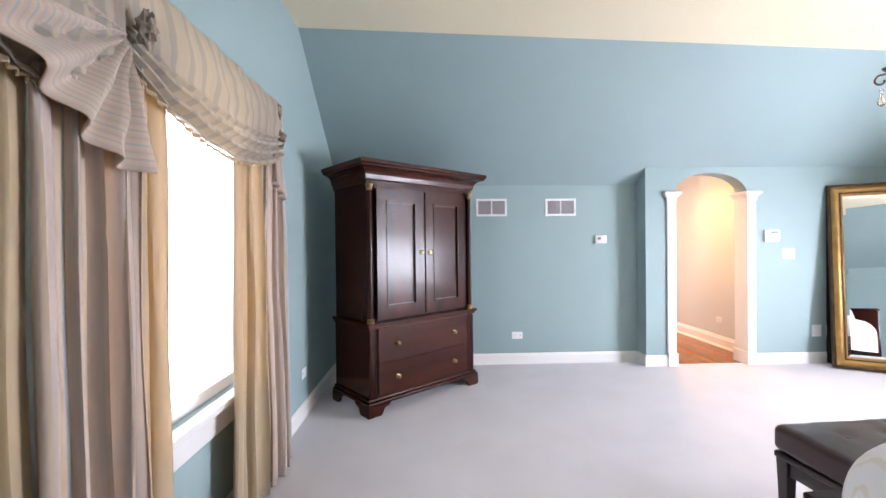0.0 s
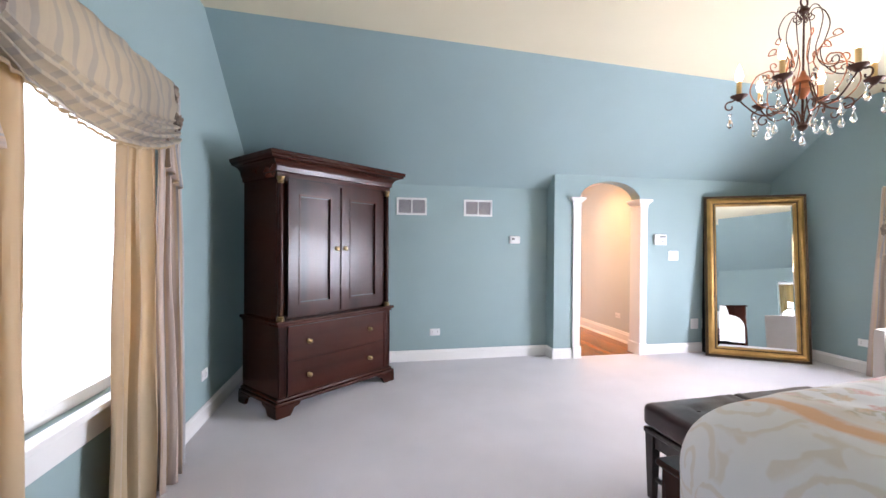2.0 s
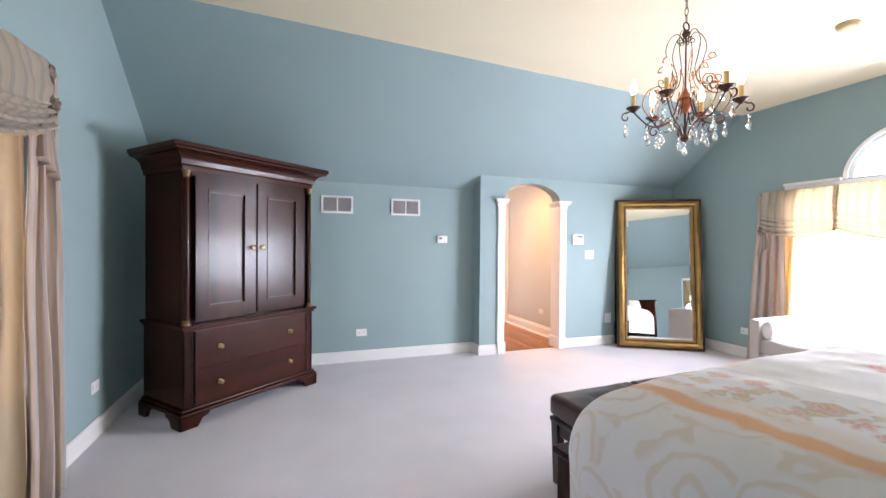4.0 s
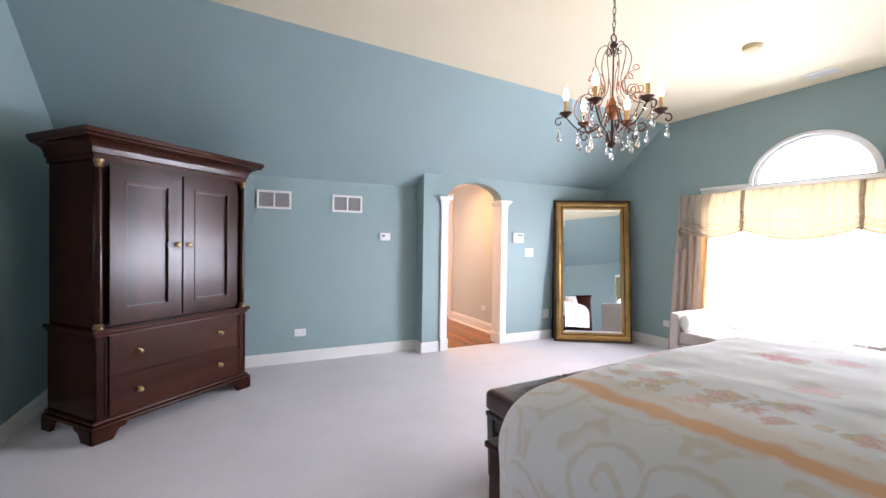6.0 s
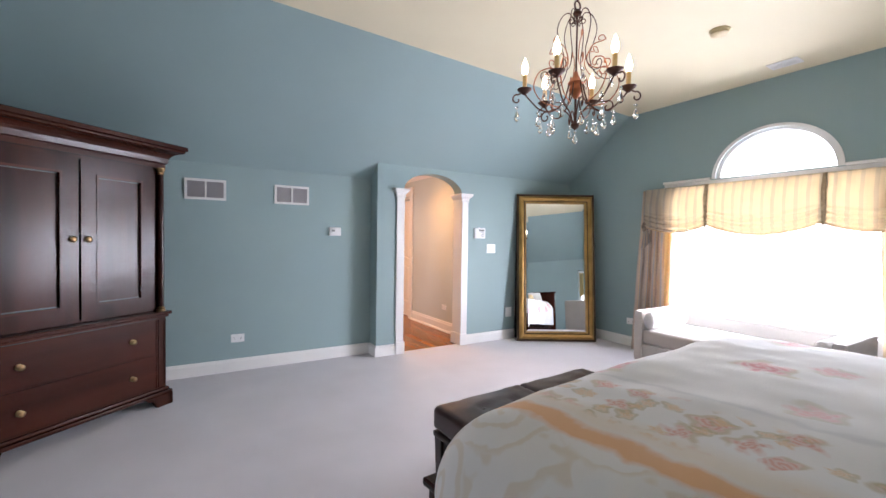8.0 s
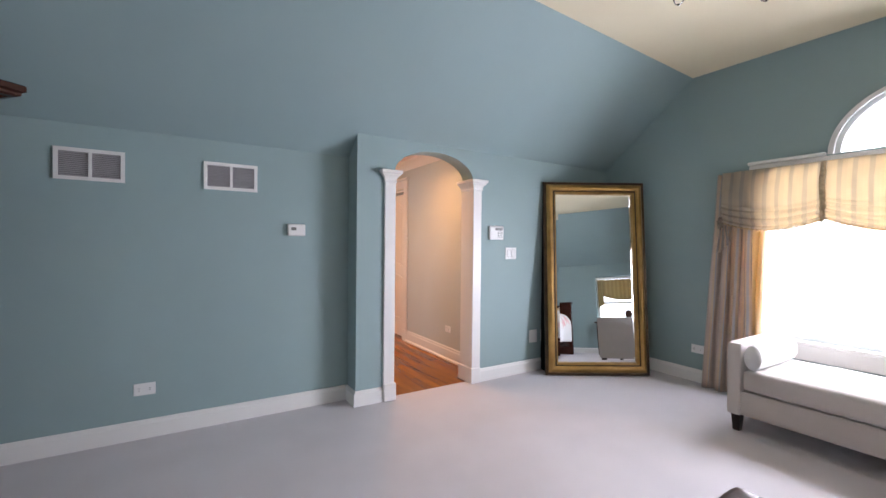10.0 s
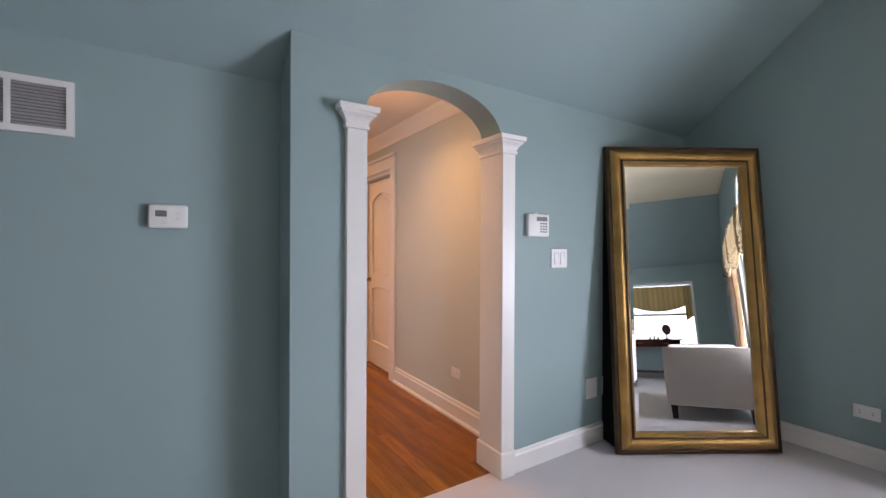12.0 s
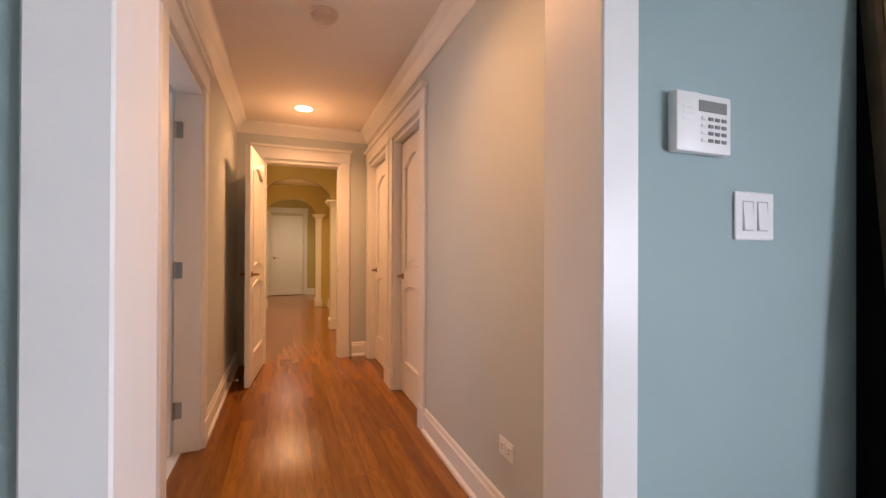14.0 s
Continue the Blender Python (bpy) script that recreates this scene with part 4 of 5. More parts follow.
def light_switch():
    root = thing("light_switch", "white two-gang rocker switch plate beside the archway", "light switch", m=at_wall(4.239, YA, 1.222, 0))
    part("cover_plate", a_box(-0.070, -0.006, -0.058, 0.070, 0, 0.058, 0.004, 2), PLASTIC, root)
    for cx in (-0.026, 0.026):
        rk = part("rocker_frame", plate([rect(cx - 0.019, -0.036, cx + 0.019, 0.036), rect(cx - 0.0165, -0.0335, cx + 0.0165, 0.0335)], along_x, -0.0072, -0.005), SLAT, root)
        bm = bmesh.new()
        vs = [bm.verts.new(p) for p in ((cx - 0.0165, -0.006, -0.0335), (cx + 0.0165, -0.006, -0.0335), (cx + 0.0165, -0.006, 0.0335), (cx - 0.0165, -0.006, 0.0335), (cx - 0.0165, -0.011, -0.0335), (cx + 0.0165, -0.011, -0.0335), (cx + 0.0165, -0.0065, 0.0335), (cx - 0.0165, -0.0065, 0.0335))]
        for ids in ((0, 1, 2, 3), (7, 6, 5, 4), (0, 4, 5, 1), (2, 6, 7, 3), (1, 5, 6, 2), (0, 3, 7, 4)):
            bm.faces.new([vs[k] for k in ids])
        part("rocker", bm, PLASTIC, root)


thermostat()
alarm_keypad()
light_switch()


def ceiling_z(x):
    return TOPW + (TOPE - TOPW) * (x - XW + 0.1) / (XE - XW + 0.2)


def smoke_detector(x, y, z, mat, label):
    root = thing("smoke_detector", label, "smoke detector", "smoke detectors", pose(x, y, z, 180))
    part("base", lathe(bmesh.new(), [(0.072, -0.002), (0.072, 0.010), (0.066, 0.014)], 28), mat, root, smooth=True)
    part("cover", lathe(bmesh.new(), [(0.064, 0.014), (0.062, 0.030), (0.050, 0.040), (0.020, 0.043)], 28), mat, root, smooth=True)


AGEDWHITE = material("aged_white_plastic", (0.56, 0.47, 0.40), 0.45, vary=0.03, bump=0)
DETECT = material("yellowed_plastic", (0.62, 0.50, 0.28), 0.45, vary=0.03, bump=0)
smoke_detector(4.36, 1.97, ceiling_z(4.36), DETECT, "yellowed round smoke detector on the cream ceiling")
smoke_detector(3.36, 6.245, HZ, AGEDWHITE, "round off-white smoke detector on the hall ceiling")


def ceiling_vent():
    root = thing("ceiling_vent", "white slatted air vent in the cream ceiling", "air vent", m=pose(5.42, 1.93, ceiling_z(5.42) - 0.008, 0, 1.25, 0))
    part("frame", plate([rect(-0.075, -0.115, 0.075, 0.115), rect(-0.055, -0.095, 0.055, 0.095)], lambda u, v, d: (u, v, d), 0, 0.008), TRIM, root)
    part("backing", a_box(-0.06, -0.10, 0.006, 0.06, 0.10, 0.0075), VENTGREY, root)
    for i in range(6):
        part("slat", a_box(-0.052 + i * 0.019, -0.097, 0.001, -0.042 + i * 0.019, 0.097, 0.005), TRIM, root)


ceiling_vent()


def downlight(x, y, z):
    root = thing("recessed_downlight", "lit recessed downlight with a white trim ring", "downlight", "recessed downlights", pose(x, y, z))
    part("trim_ring", lathe(bmesh.new(), [(0.088, -0.006), (0.092, -0.002), (0.092, 0.0)], 28), TRIM, root, smooth=True)
    part("lens", lathe(bmesh.new(), [(0.068, -0.010), (0.070, -0.0065)], 28), CANLENS, root, "glowing lens")


for dx, dy, dz, _, _ in CANS:
    downlight(dx, dy, dz)


# ---- windows ----
def sash_window(name, u0, u1, z0, z1, wall, depth, out, cols, label, sashes=True):
    """Windows side by side, double-hung or with one pane. wall 'y': runs along y at x = depth; out: the way to the open air."""
    root = tagged(thing(name, label, "window"), kind="structure")

    def put(nm, a0, b0, a1, b1, d0, d1, mat=TRIM, owner=root):
        lo, hi = sorted((depth + out * d0, depth + out * d1))
        bm = a_box(lo, a0, b0, hi, a1, b1) if wall == "y" else a_box(a0, lo, b0, a1, hi, b1)
        return part(nm, bm, mat, owner)
    w = (u1 - u0) / cols
    for c in range(cols):
        a, b = u0 + c * w, u0 + (c + 1) * w
        put("jamb", a, z0, a + 0.035, z1, 0.02, 0.16)
        put("jamb", b - 0.035, z0, b, z1, 0.02, 0.16)
        put("head", a + 0.035, z1 - 0.04, b - 0.035, z1, 0.02, 0.16)
        put("bottom_rail", a + 0.035, z0, b - 0.035, z0 + 0.055, 0.06, 0.11)
        zm = (z0 + z1) / 2
        if sashes:
            put("meeting_rail", a + 0.035, zm - 0.02, b - 0.035, zm + 0.02, 0.06, 0.12)
        for lo, hi, d in ((z0 + 0.055, zm - 0.02, 0.075), (zm + 0.02, z1 - 0.04, 0.105)) if sashes else ((z0 + 0.055, z1 - 0.04, 0.09),):
            ob = put("pane", a + 0.035, lo, b - 0.035, hi, d, d + 0.006, GLASS)
            ob.visible_shadow = False
    return root


def sill(name, u0, u1, z, wall, depth, inn):
    root = tagged(thing(name, "white painted window stool and apron", "window sill"), kind="structure")
    for nm, lo, hi, d, grow in (("stool", z - 0.03, z, 0.065, 0.06), ("apron", z - 0.155, z - 0.03, 0.020, 0.03)):
        s = sorted((depth, depth + inn * d))
        bm = a_box(s[0], u0 - grow, lo, s[1], u1 + grow, hi, 0.006, 2) if wall == "y" else a_box(u0 - grow, s[0], lo, u1 + grow, s[1], hi, 0.006, 2)
        part(nm, bm, TRIM, root)
    return root


sash_window("window_west", WY0, WY1, WZ0, WZ1, "y", XW, -1, 1, "white picture window behind striped drapes", False)
sill("window_sill_west", WY0, WY1, WZ0 + 0.015, "y", XW, 1)
sash_window("window_east", EY0, EY1, EZ0, EZ1, "y", XE, 1, 1, "wide white window under an arched light", False)
sill("window_sill_east", EY0, EY1, EZ0 + 0.015, "y", XE, -1)
sash_window("window_side_room", SIDEWIN[0], SIDEWIN[2], SIDEWIN[1], SIDEWIN[3], "y", HX0 - 1.45, -1, 1, "white double-hung window of the side room")
sash_window("window_south", SX0, SX1, SZ0, SZ1, "x", YS - 0.12, -1, 1, "white double-hung window in a niche")


def arched_light():
    root = tagged(thing("window_arched", "half-round window with white rim over the triple window", "window"), kind="structure")

    def half(r, z=0.0):
        return [(AY + r * math.cos(math.pi * i / 28), AZ + z + r * AH * math.sin(math.pi * i / 28)) for i in range(29)]
    ring = half(AR + 0.024) + half(AR - 0.012)[::-1]
    part("casing", plate([ring], along_y, XE - 0.018, XE - 0.001), TRIM, root)
    part("frame", plate([half(AR - 0.002) + half(AR - 0.04)[::-1]], along_y, XE + 0.03, XE + 0.15), TRIM, root)
    part("bottom_rail", a_box(XE + 0.04, AY - AR + 0.03, AZ - 0.0, XE + 0.14, AY + AR - 0.03, AZ + 0.012), TRIM, root)
    pane = part("pane", plate([half(AR - 0.03, 0.02)], along_y, XE + 0.09, XE + 0.096), GLASS, root)
    pane.visible_shadow = False
    part("head_casing", a_box(XE - 0.022, EY0 - 0.01, EZ1 + 0.005, XE - 0.001, EY1 - 0.01, AZ - 0.01, 0.004, 1), TRIM, root)
    part("head_cap", a_box(XE - 0.045, EY0 - 0.02, AZ - 0.01, XE - 0.001, AY - AR - 0.03, AZ + 0.018, 0.005, 1), TRIM, root)
    part("head_cap", a_box(XE - 0.045, AY + AR + 0.03, AZ - 0.01, XE - 0.001, EY1 - 0.005, AZ + 0.018, 0.005, 1), TRIM, root)
    for y in (EY0 - 0.09, EY1):
        part("side_casing", a_box(XE - 0.018, y, EZ0, XE - 0.001, y + 0.09, EZ1 + 0.005, 0.003, 1), TRIM, root)


arched_light()


# ---- drapes and valances ----
def wob(a, b, c=0.0):
    return noise.noise(Vector((a, b, c)))


def drape(label, depth, inn, y0, y1, ztop, folds, mat, seed, out=0.10, amp=0.045, spread=0.0, sway=0.0, group="window drapes", under=None):
    """One hanging panel along y; inn points into the room; it may widen towards the floor, by spread at y1 and by sway at y0."""
    root = under or thing("drape", label, "curtain", group, pose(depth, (y0 + y1) / 2, 0))
    shift = (y0 + y1) / 2 - root.location.y if under else 0.0
    w = y1 - y0

    def fn(s, t):
        ph = folds * 2 * math.pi * (s + 0.035 * wob(s * 5, t * 1.2, seed))
        lean = 1 - t
        yy = (s - 0.5) * w + spread * (1 - t) * s - sway * (1 - t) * (1 - s) + 0.010 * math.sin(ph * 2 + seed) + 0.012 * wob(s * 7, t * 2, seed + 3)
        xx = out + amp * (0.55 + 0.45 * lean) * (math.sin(ph) + 0.35 * math.sin(2.3 * ph + seed)) + 0.018 * wob(s * 6, t * 3, seed + 9)
        return (inn * max(xx, 0.012), yy + shift, 0.006 + t * (ztop - 0.006))
    sheet("lining" if under else "panel", fn, int(folds * 14), 26, mat, root, label if under else "", length=w * 2.0, drop=ztop)
    return root


DI = 0.02
# west window
silk = drape("striped silk drape with gold lining hanging to the carpet", XW, 1, 1.10, 1.46, 2.20, 4.2, DRAPE, 1.0, 0.13, 0.040)
drape("gold lining", XW, 1, 0.82, 1.12, 2.15, 2.5, LINING, 9.0, 0.10, 0.03, under=silk)
drape("pale lit lining", XW, 1, 1.44, 1.635, 2.10, 1.6, LINING, 5.0, 0.115, 0.025, under=silk)
silk = drape("striped silk drape with gold lining hanging to the carpet", XW, 1, 2.50, 2.78, 2.20, 3.0, DRAPE, 2.0, 0.11, 0.032, 0.05)
drape("gold lining turned out", XW, 1, 2.16, 2.52, 2.10, 2.6, LINING, 8.0, 0.10, 0.028, 0.0, 0.10, under=silk)
# east window
silk = drape("striped silk drape with a gold edge beside the triple window", XE, -1, 3.10, 3.37, 1.95, 3.5, DRAPE, 3.0, 0.11, 0.032, 0.10)
drape("gold lining turned out", XE, -1, 2.98, 3.14, 1.95, 1.7, LINING, 6.0, 0.10, 0.025, 0.0, -0.08, under=silk)
silk = drape("striped silk drape with a gold edge beside the triple window", XE, -1, 0.92, 1.18, 1.95, 3.5, DRAPE, 4.0, 0.11, 0.032, 0.0, 0.10)
drape("gold lining turned out", XE, -1, 1.16, 1.34, 1.95, 1.7, LINING, 7.0, 0.10, 0.025, -0.08, under=silk)


def swag(root, depth, inn, y0, y1, ztop, zedge, zmid, out, seed, mat, name="swag", roll=1.0):
    """A gathered valance between two points with a sagging, folded hem; roll deepens the folds along it."""
    w = y1 - y0

    def hem(s):
        return zedge - (zedge - zmid) * math.sin(math.pi * s) ** 0.8

    def fn(s, t):
        zb = hem(s)
        z = zb + (ztop - zb) * t
        sag = math.sin(math.pi * s)
        belly = 0.05 * math.sin(math.pi * t) * (0.4 + 0.6 * sag)
        low = max(0.0, 1 - t / 0.38)
        fold = 0.016 * roll * math.sin(20 * low + 1.0) * low ** 0.4 + 0.010 * wob(s * 5, t * 6, seed)
        ripple = 0.006 * math.sin(s * 34 + 3 * wob(s * 3, t * 2, seed))
        return (inn * (out + belly + fold + ripple + 0.02 * low), y0 + w * s, z)
    sheet(name, fn, 56, 34, mat, root, length=w * 1.05, drop=ztop - zmid)

    def fringe(s, t):
        return (inn * (out + 0.028 + 0.006 * math.sin(s * 160) + 0.004 * wob(s * 40, 0, seed)), y0 + w * s, hem(s) - 0.016 * (1 - t) * (0.8 + 0.2 * math.sin(s * 190)))
    sheet(name + "_fringe", fringe, 170, 2, LINING, root, "short beaded fringe", length=w, drop=0.03)


def rosette(root, inn, y, z, out, seed):
    bm = bmesh.new()
    bmesh.ops.create_icosphere(bm, subdivisions=3, radius=1)
    for v in bm.verts:
        k = 1 + 0.8 * wob(v.co.x * 2.8 + seed, v.co.y * 3.2, v.co.z * 2.2) + 0.25 * wob(v.co.x * 7, v.co.y * 7 + seed, v.co.z * 4)
        v.co = (inn * out + v.co.x * 0.024 * k, y + v.co.y * 0.024 * k, z + v.co.z * 0.046 * k)
    part("rosette", bm, BRONZE_CLOTH, root, "gathered silk rosette", smooth=True)


def jabot(root, depth, inn, y, ztop, zlow, out, width, way, seed, mat):
    """A gathered tail below a rosette."""
    def fn(s, t):
        d = 1 - t
        wd = width * (0.35 + 0.65 * d ** 0.8)
        zb = zlow + 0.10 * s
        ph = 3.2 * 2 * math.pi * s
        return (inn * (out + 0.03 * math.sin(ph) * (0.4 + 0.6 * d) + 0.02 * d), y + way * (s - 0.35) * wd, zb + (ztop - zb) * t)
    sheet("tail", fn, 40, 18, mat, root, "pleated striped tail", length=width * 1.8, drop=ztop - zlow)
    rosette(root, inn, y, ztop + 0.02, out + 0.035, seed)


def fan_tail(root, inn, y, z, out, reach, way, mat, seed):
    """A broad tail gathered at (y, z) that opens like a fan from straight down to level."""
    def fn(s, t):
        a = radians(-4 + 92 * t)
        rr = 0.015 + reach * s * (1 + 0.22 * t + 0.03 * math.sin(t * 9))
        pleat = 0.030 * s ** 0.6 * math.sin(t * 5.2 * 2 * math.pi + 1.5 * wob(t * 3, s, seed)) + 0.045 * s
        return (inn * (out + pleat + 0.012 * wob(t * 4, s * 4, seed)), y + way * rr * math.sin(a), z - rr * math.cos(a) * (1 - 0.25 * t))
    sheet("fan_tail", fn, 30, 60, mat, root, "broad pleated striped tail", length=reach * 1.8, drop=reach * 1.4)
    rosette(root, inn, y, z + 0.02, out + 0.05, seed)


GATHER = material("gathered_gold_silk", (0.40, 0.31, 0.20), 0.6, vary=0.25, scale=30, grain=150, bump=0.04)
BRONZE_CLOTH = material("gathered_taupe_silk", (0.24, 0.185, 0.145), 0.6, vary=0.3, scale=30, grain=150, bump=0.04)


def valance_board(root, inn, y0, y1, ztop, out):
    """The hidden board that carries a valance."""
    lo, hi = sorted((inn * 0.002, inn * (out - 0.006)))
    part("mounting_board", a_box(lo, y0, ztop - 0.03, hi, y1, ztop - 0.008), TRIM, root)


west_val = thing("window_valance", "striped silk swag valance with gathered rosettes and pleated tails", "valance", "valances", pose(XW, 0, 0))
valance_board(west_val, 1, 0.92, 2.66, 2.215, 0.12)
swag(west_val, XW, 1, 1.40, 2.66, 2.225, 1.91, 1.765, 0.125, 1.0, VALANCE, roll=1.8)
swag(west_val, XW, 1, 0.90, 1.42, 2.225, 1.90, 1.74, 0.12, 4.0, VALANCE, "end_swag")
fan_tail(west_val, 1, 1.41, 1.99, 0.15, 0.385, -1, DRAPE, 2.0)
jabot(west_val, XW, 1, 2.635, 1.98, 1.64, 0.12, 0.16, -1, 3.0, DRAPE)
rosette(west_val, 1, 2.655, 2.16, 0.13, 5.0)

east_val = thing("window_valance", "long striped silk valance of scalloped swags over the triple window", "valance", "valances", pose(XE, 0, 0))
valance_board(east_val, -1, 0.92, 3.36, 1.96, 0.12)
swag(east_val, XE, -1, 2.61, 3.33, 1.965, 1.54, 1.455, 0.13, 11.0, VALANCE)
swag(east_val, XE, -1, 1.64, 2.65, 1.965, 1.555, 1.43, 0.135, 12.0, VALANCE)
swag(east_val, XE, -1, 0.95, 1.68, 1.965, 1.54, 1.455, 0.13, 13.0, VALANCE)
for ey, ew in ((3.35, 1), (0.93, -1)):
    def side_return(s, t, y=ey, w=ew):
        low = max(0.0, 1 - t / 0.5)
        return (-0.012 - 0.135 * s, y + w * (0.020 * math.sin(math.pi * s) + 0.018 * low * math.sin(9 * s + 4 * t)), 1.40 + 0.56 * t)
    sheet("side_return", side_return, 16, 20, VALANCE, east_val, "gathered valance end", length=0.2, drop=0.56)
    jabot(east_val, XE, -1, ey - ew * 0.02, 1.50, 1.24, 0.12, 0.13, -ew, 6.0 + ey, DRAPE)
for py in (2.63, 1.66):
    bm = bmesh.new()
    tube(bm, [(-0.15, py, 1.96), (-0.165, py + 0.006, 1.80), (-0.17, py - 0.004, 1.62), (-0.165, py, 1.50)], [0.014, 0.018, 0.017, 0.010], 10)
    part("gather", bm, GATHER, east_val, "tight gathered pleat", smooth=True)

south_val = thing("window_valance", "yellow striped valance in the niche window", "valance", "valances", pose(0, YS - 0.10, 0))


def south_fn(s, t):
    zb = 1.31 - 0.12 * math.sin(math.pi * s)
    return (SX0 + 0.08 + (SX1 - SX0 - 0.16) * s, 0.045 + 0.02 * math.sin(math.pi * t) + 0.006 * math.sin(s * 40), zb + (1.66 - zb) * t)


sheet("swag", south_fn, 60, 20, YELLOWVAL, south_val, length=1.1, drop=0.35)
for sx in (SX0 + 0.10, SX1 - 0.10):
    def tail(s, t, cx=sx):
        return (cx - 0.06 + 0.12 * s, 0.06 + 0.018 * math.sin(s * 16), 1.02 + 0.64 * t + 0.08 * s * (1 - t))
    sheet("tail", tail, 20, 10, YELLOWVAL, south_val, length=0.2, drop=0.5)


# ---- daybed ----
def soft_box(x0, y0, z0, x1, y1, z1, r, puff=0.0, seed=0.0, cuts=7):
    """A rounded cushion block whose faces swell a little."""
    bm = bmesh.new()
    bmesh.ops.create_cube(bm, size=2)
    bmesh.ops.subdivide_edges(bm, edges=bm.edges[:], cuts=cuts, use_grid_fill=True)
    hx, hy, hz = (x1 - x0) / 2, (y1 - y0) / 2, (z1 - z0) / 2
    c = Vector(((x0 + x1) / 2, (y0 + y1) / 2, (z0 + z1) / 2))
    for v in bm.verts:
        # spread the grid towards the edges so the rounding is smooth
        g = Vector([math.copysign(abs(a) ** 0.6, a) for a in v.co])
        p = Vector((g.x * hx, g.y * hy, g.z * hz))
        core = Vector((max(-hx + r, min(hx - r, p.x)), max(-hy + r, min(hy - r, p.y)), max(-hz + r, min(hz - r, p.z))))
        d = p - core
        if d.length > 1e-6:
            p = core + d.normalized() * min(r, max(abs(d.x), abs(d.y), abs(d.z)))
        swell = puff * (1 - g.x ** 2) * (1 - g.y ** 2)
        if abs(g.z) > 0.5:
            p.z += math.copysign(swell, g.z)
        p += Vector((1, 1, 1)) * 0.004 * wob(p.x * 9 + seed, p.y * 9, p.z * 9) if puff else Vector()
        v.co = c + p
    return bm


def tapered_leg(x, y, z0, z1, top, foot, mat, root, name="leg"):
    bm = bmesh.new()
    rows = [[bm.verts.new((x + sx * r, y + sy * r, z)) for sx, sy in ((-1, -1), (1, -1), (1, 1), (-1, 1))] for r, z in ((foot, z0), (top, z1))]
    for i in range(4):
        bm.faces.new((rows[0][i - 1], rows[0][i], rows[1][i], rows[1][i - 1]))
    bm.faces.new(rows[0])
    bm.faces.new(rows[1])
    return part(name, bm, mat, root)


def daybed():
    root = thing("daybed", "cream upholstered backless daybed with bolsters under the window", "daybed")
    X0, X1, Y0, Y1 = 4.795, 5.50, 1.28, 2.932
    for y in (Y0 + 0.055, Y1 - 0.055):
        for x in (X0 + 0.055, X1 - 0.055):
            tapered_leg(x, y, 0.0, 0.125, 0.030, 0.021, ESPRESSO, root)
    part("base", soft_box(X0 + 0.012, Y0 + 0.02, 0.12, X1 - 0.01, Y1 - 0.02, 0.297, 0.02), CREAM, root, smooth=True)
    part("arm", soft_box(X0, Y1 - 0.095, 0.115, X1, Y1, 0.632, 0.022, 0.0, 1.0), CREAM, root, smooth=True)
    part("arm", soft_box(X0, Y0, 0.115, X1, Y0 + 0.095, 0.632, 0.022, 0.0, 2.0), CREAM, root, smooth=True)
    part("seat_cushion", soft_box(X0 - 0.005, Y0 + 0.098, 0.300, X1 - 0.01, Y1 - 0.098, 0.448, 0.035, 0.016, 3.0, 11), CREAM, root, smooth=True)
    return root


daybed()


def bolster(y, label):
    root = thing("bolster_pillow", label, "pillow", "daybed bolsters", pose(5.13, y, 0.537))
    bm = bmesh.new()
    n = 22
    prof = [(0.001, -0.325), (0.055, -0.324), (0.078, -0.312), (0.087, -0.29), (0.090, 0.0), (0.087, 0.29), (0.078, 0.312), (0.055, 0.324), (0.001, 0.325)]
    lathe(bm, prof, n)
    bmesh.ops.transform(bm, matrix=Matrix.Rotation(radians(90), 4, "Y"), verts=bm.verts)
    for v in bm.verts:
        v.co.y *= 0.62
        v.co += Vector((0, 0.004 * wob(v.co.x * 8, v.co.y * 9, v.co.z * 9), 0.004 * wob(v.co.x * 7, v.co.z * 9, y)))
    part("cover", bm, LINEN, root, smooth=True)
    for s in (-1, 1):
        ring = [(s * 0.308, 0.050 * math.cos(2 * math.pi * i / 24), 0.0805 * math.sin(2 * math.pi * i / 24)) for i in range(25)]
        part("piping", tube(bmesh.new(), ring, 0.004, 6), LINEN, root, smooth=True)


bolster(2.779, "white round bolster pillow against the daybed arm")
bolster(1.433, "white round bolster pillow against the daybed arm")


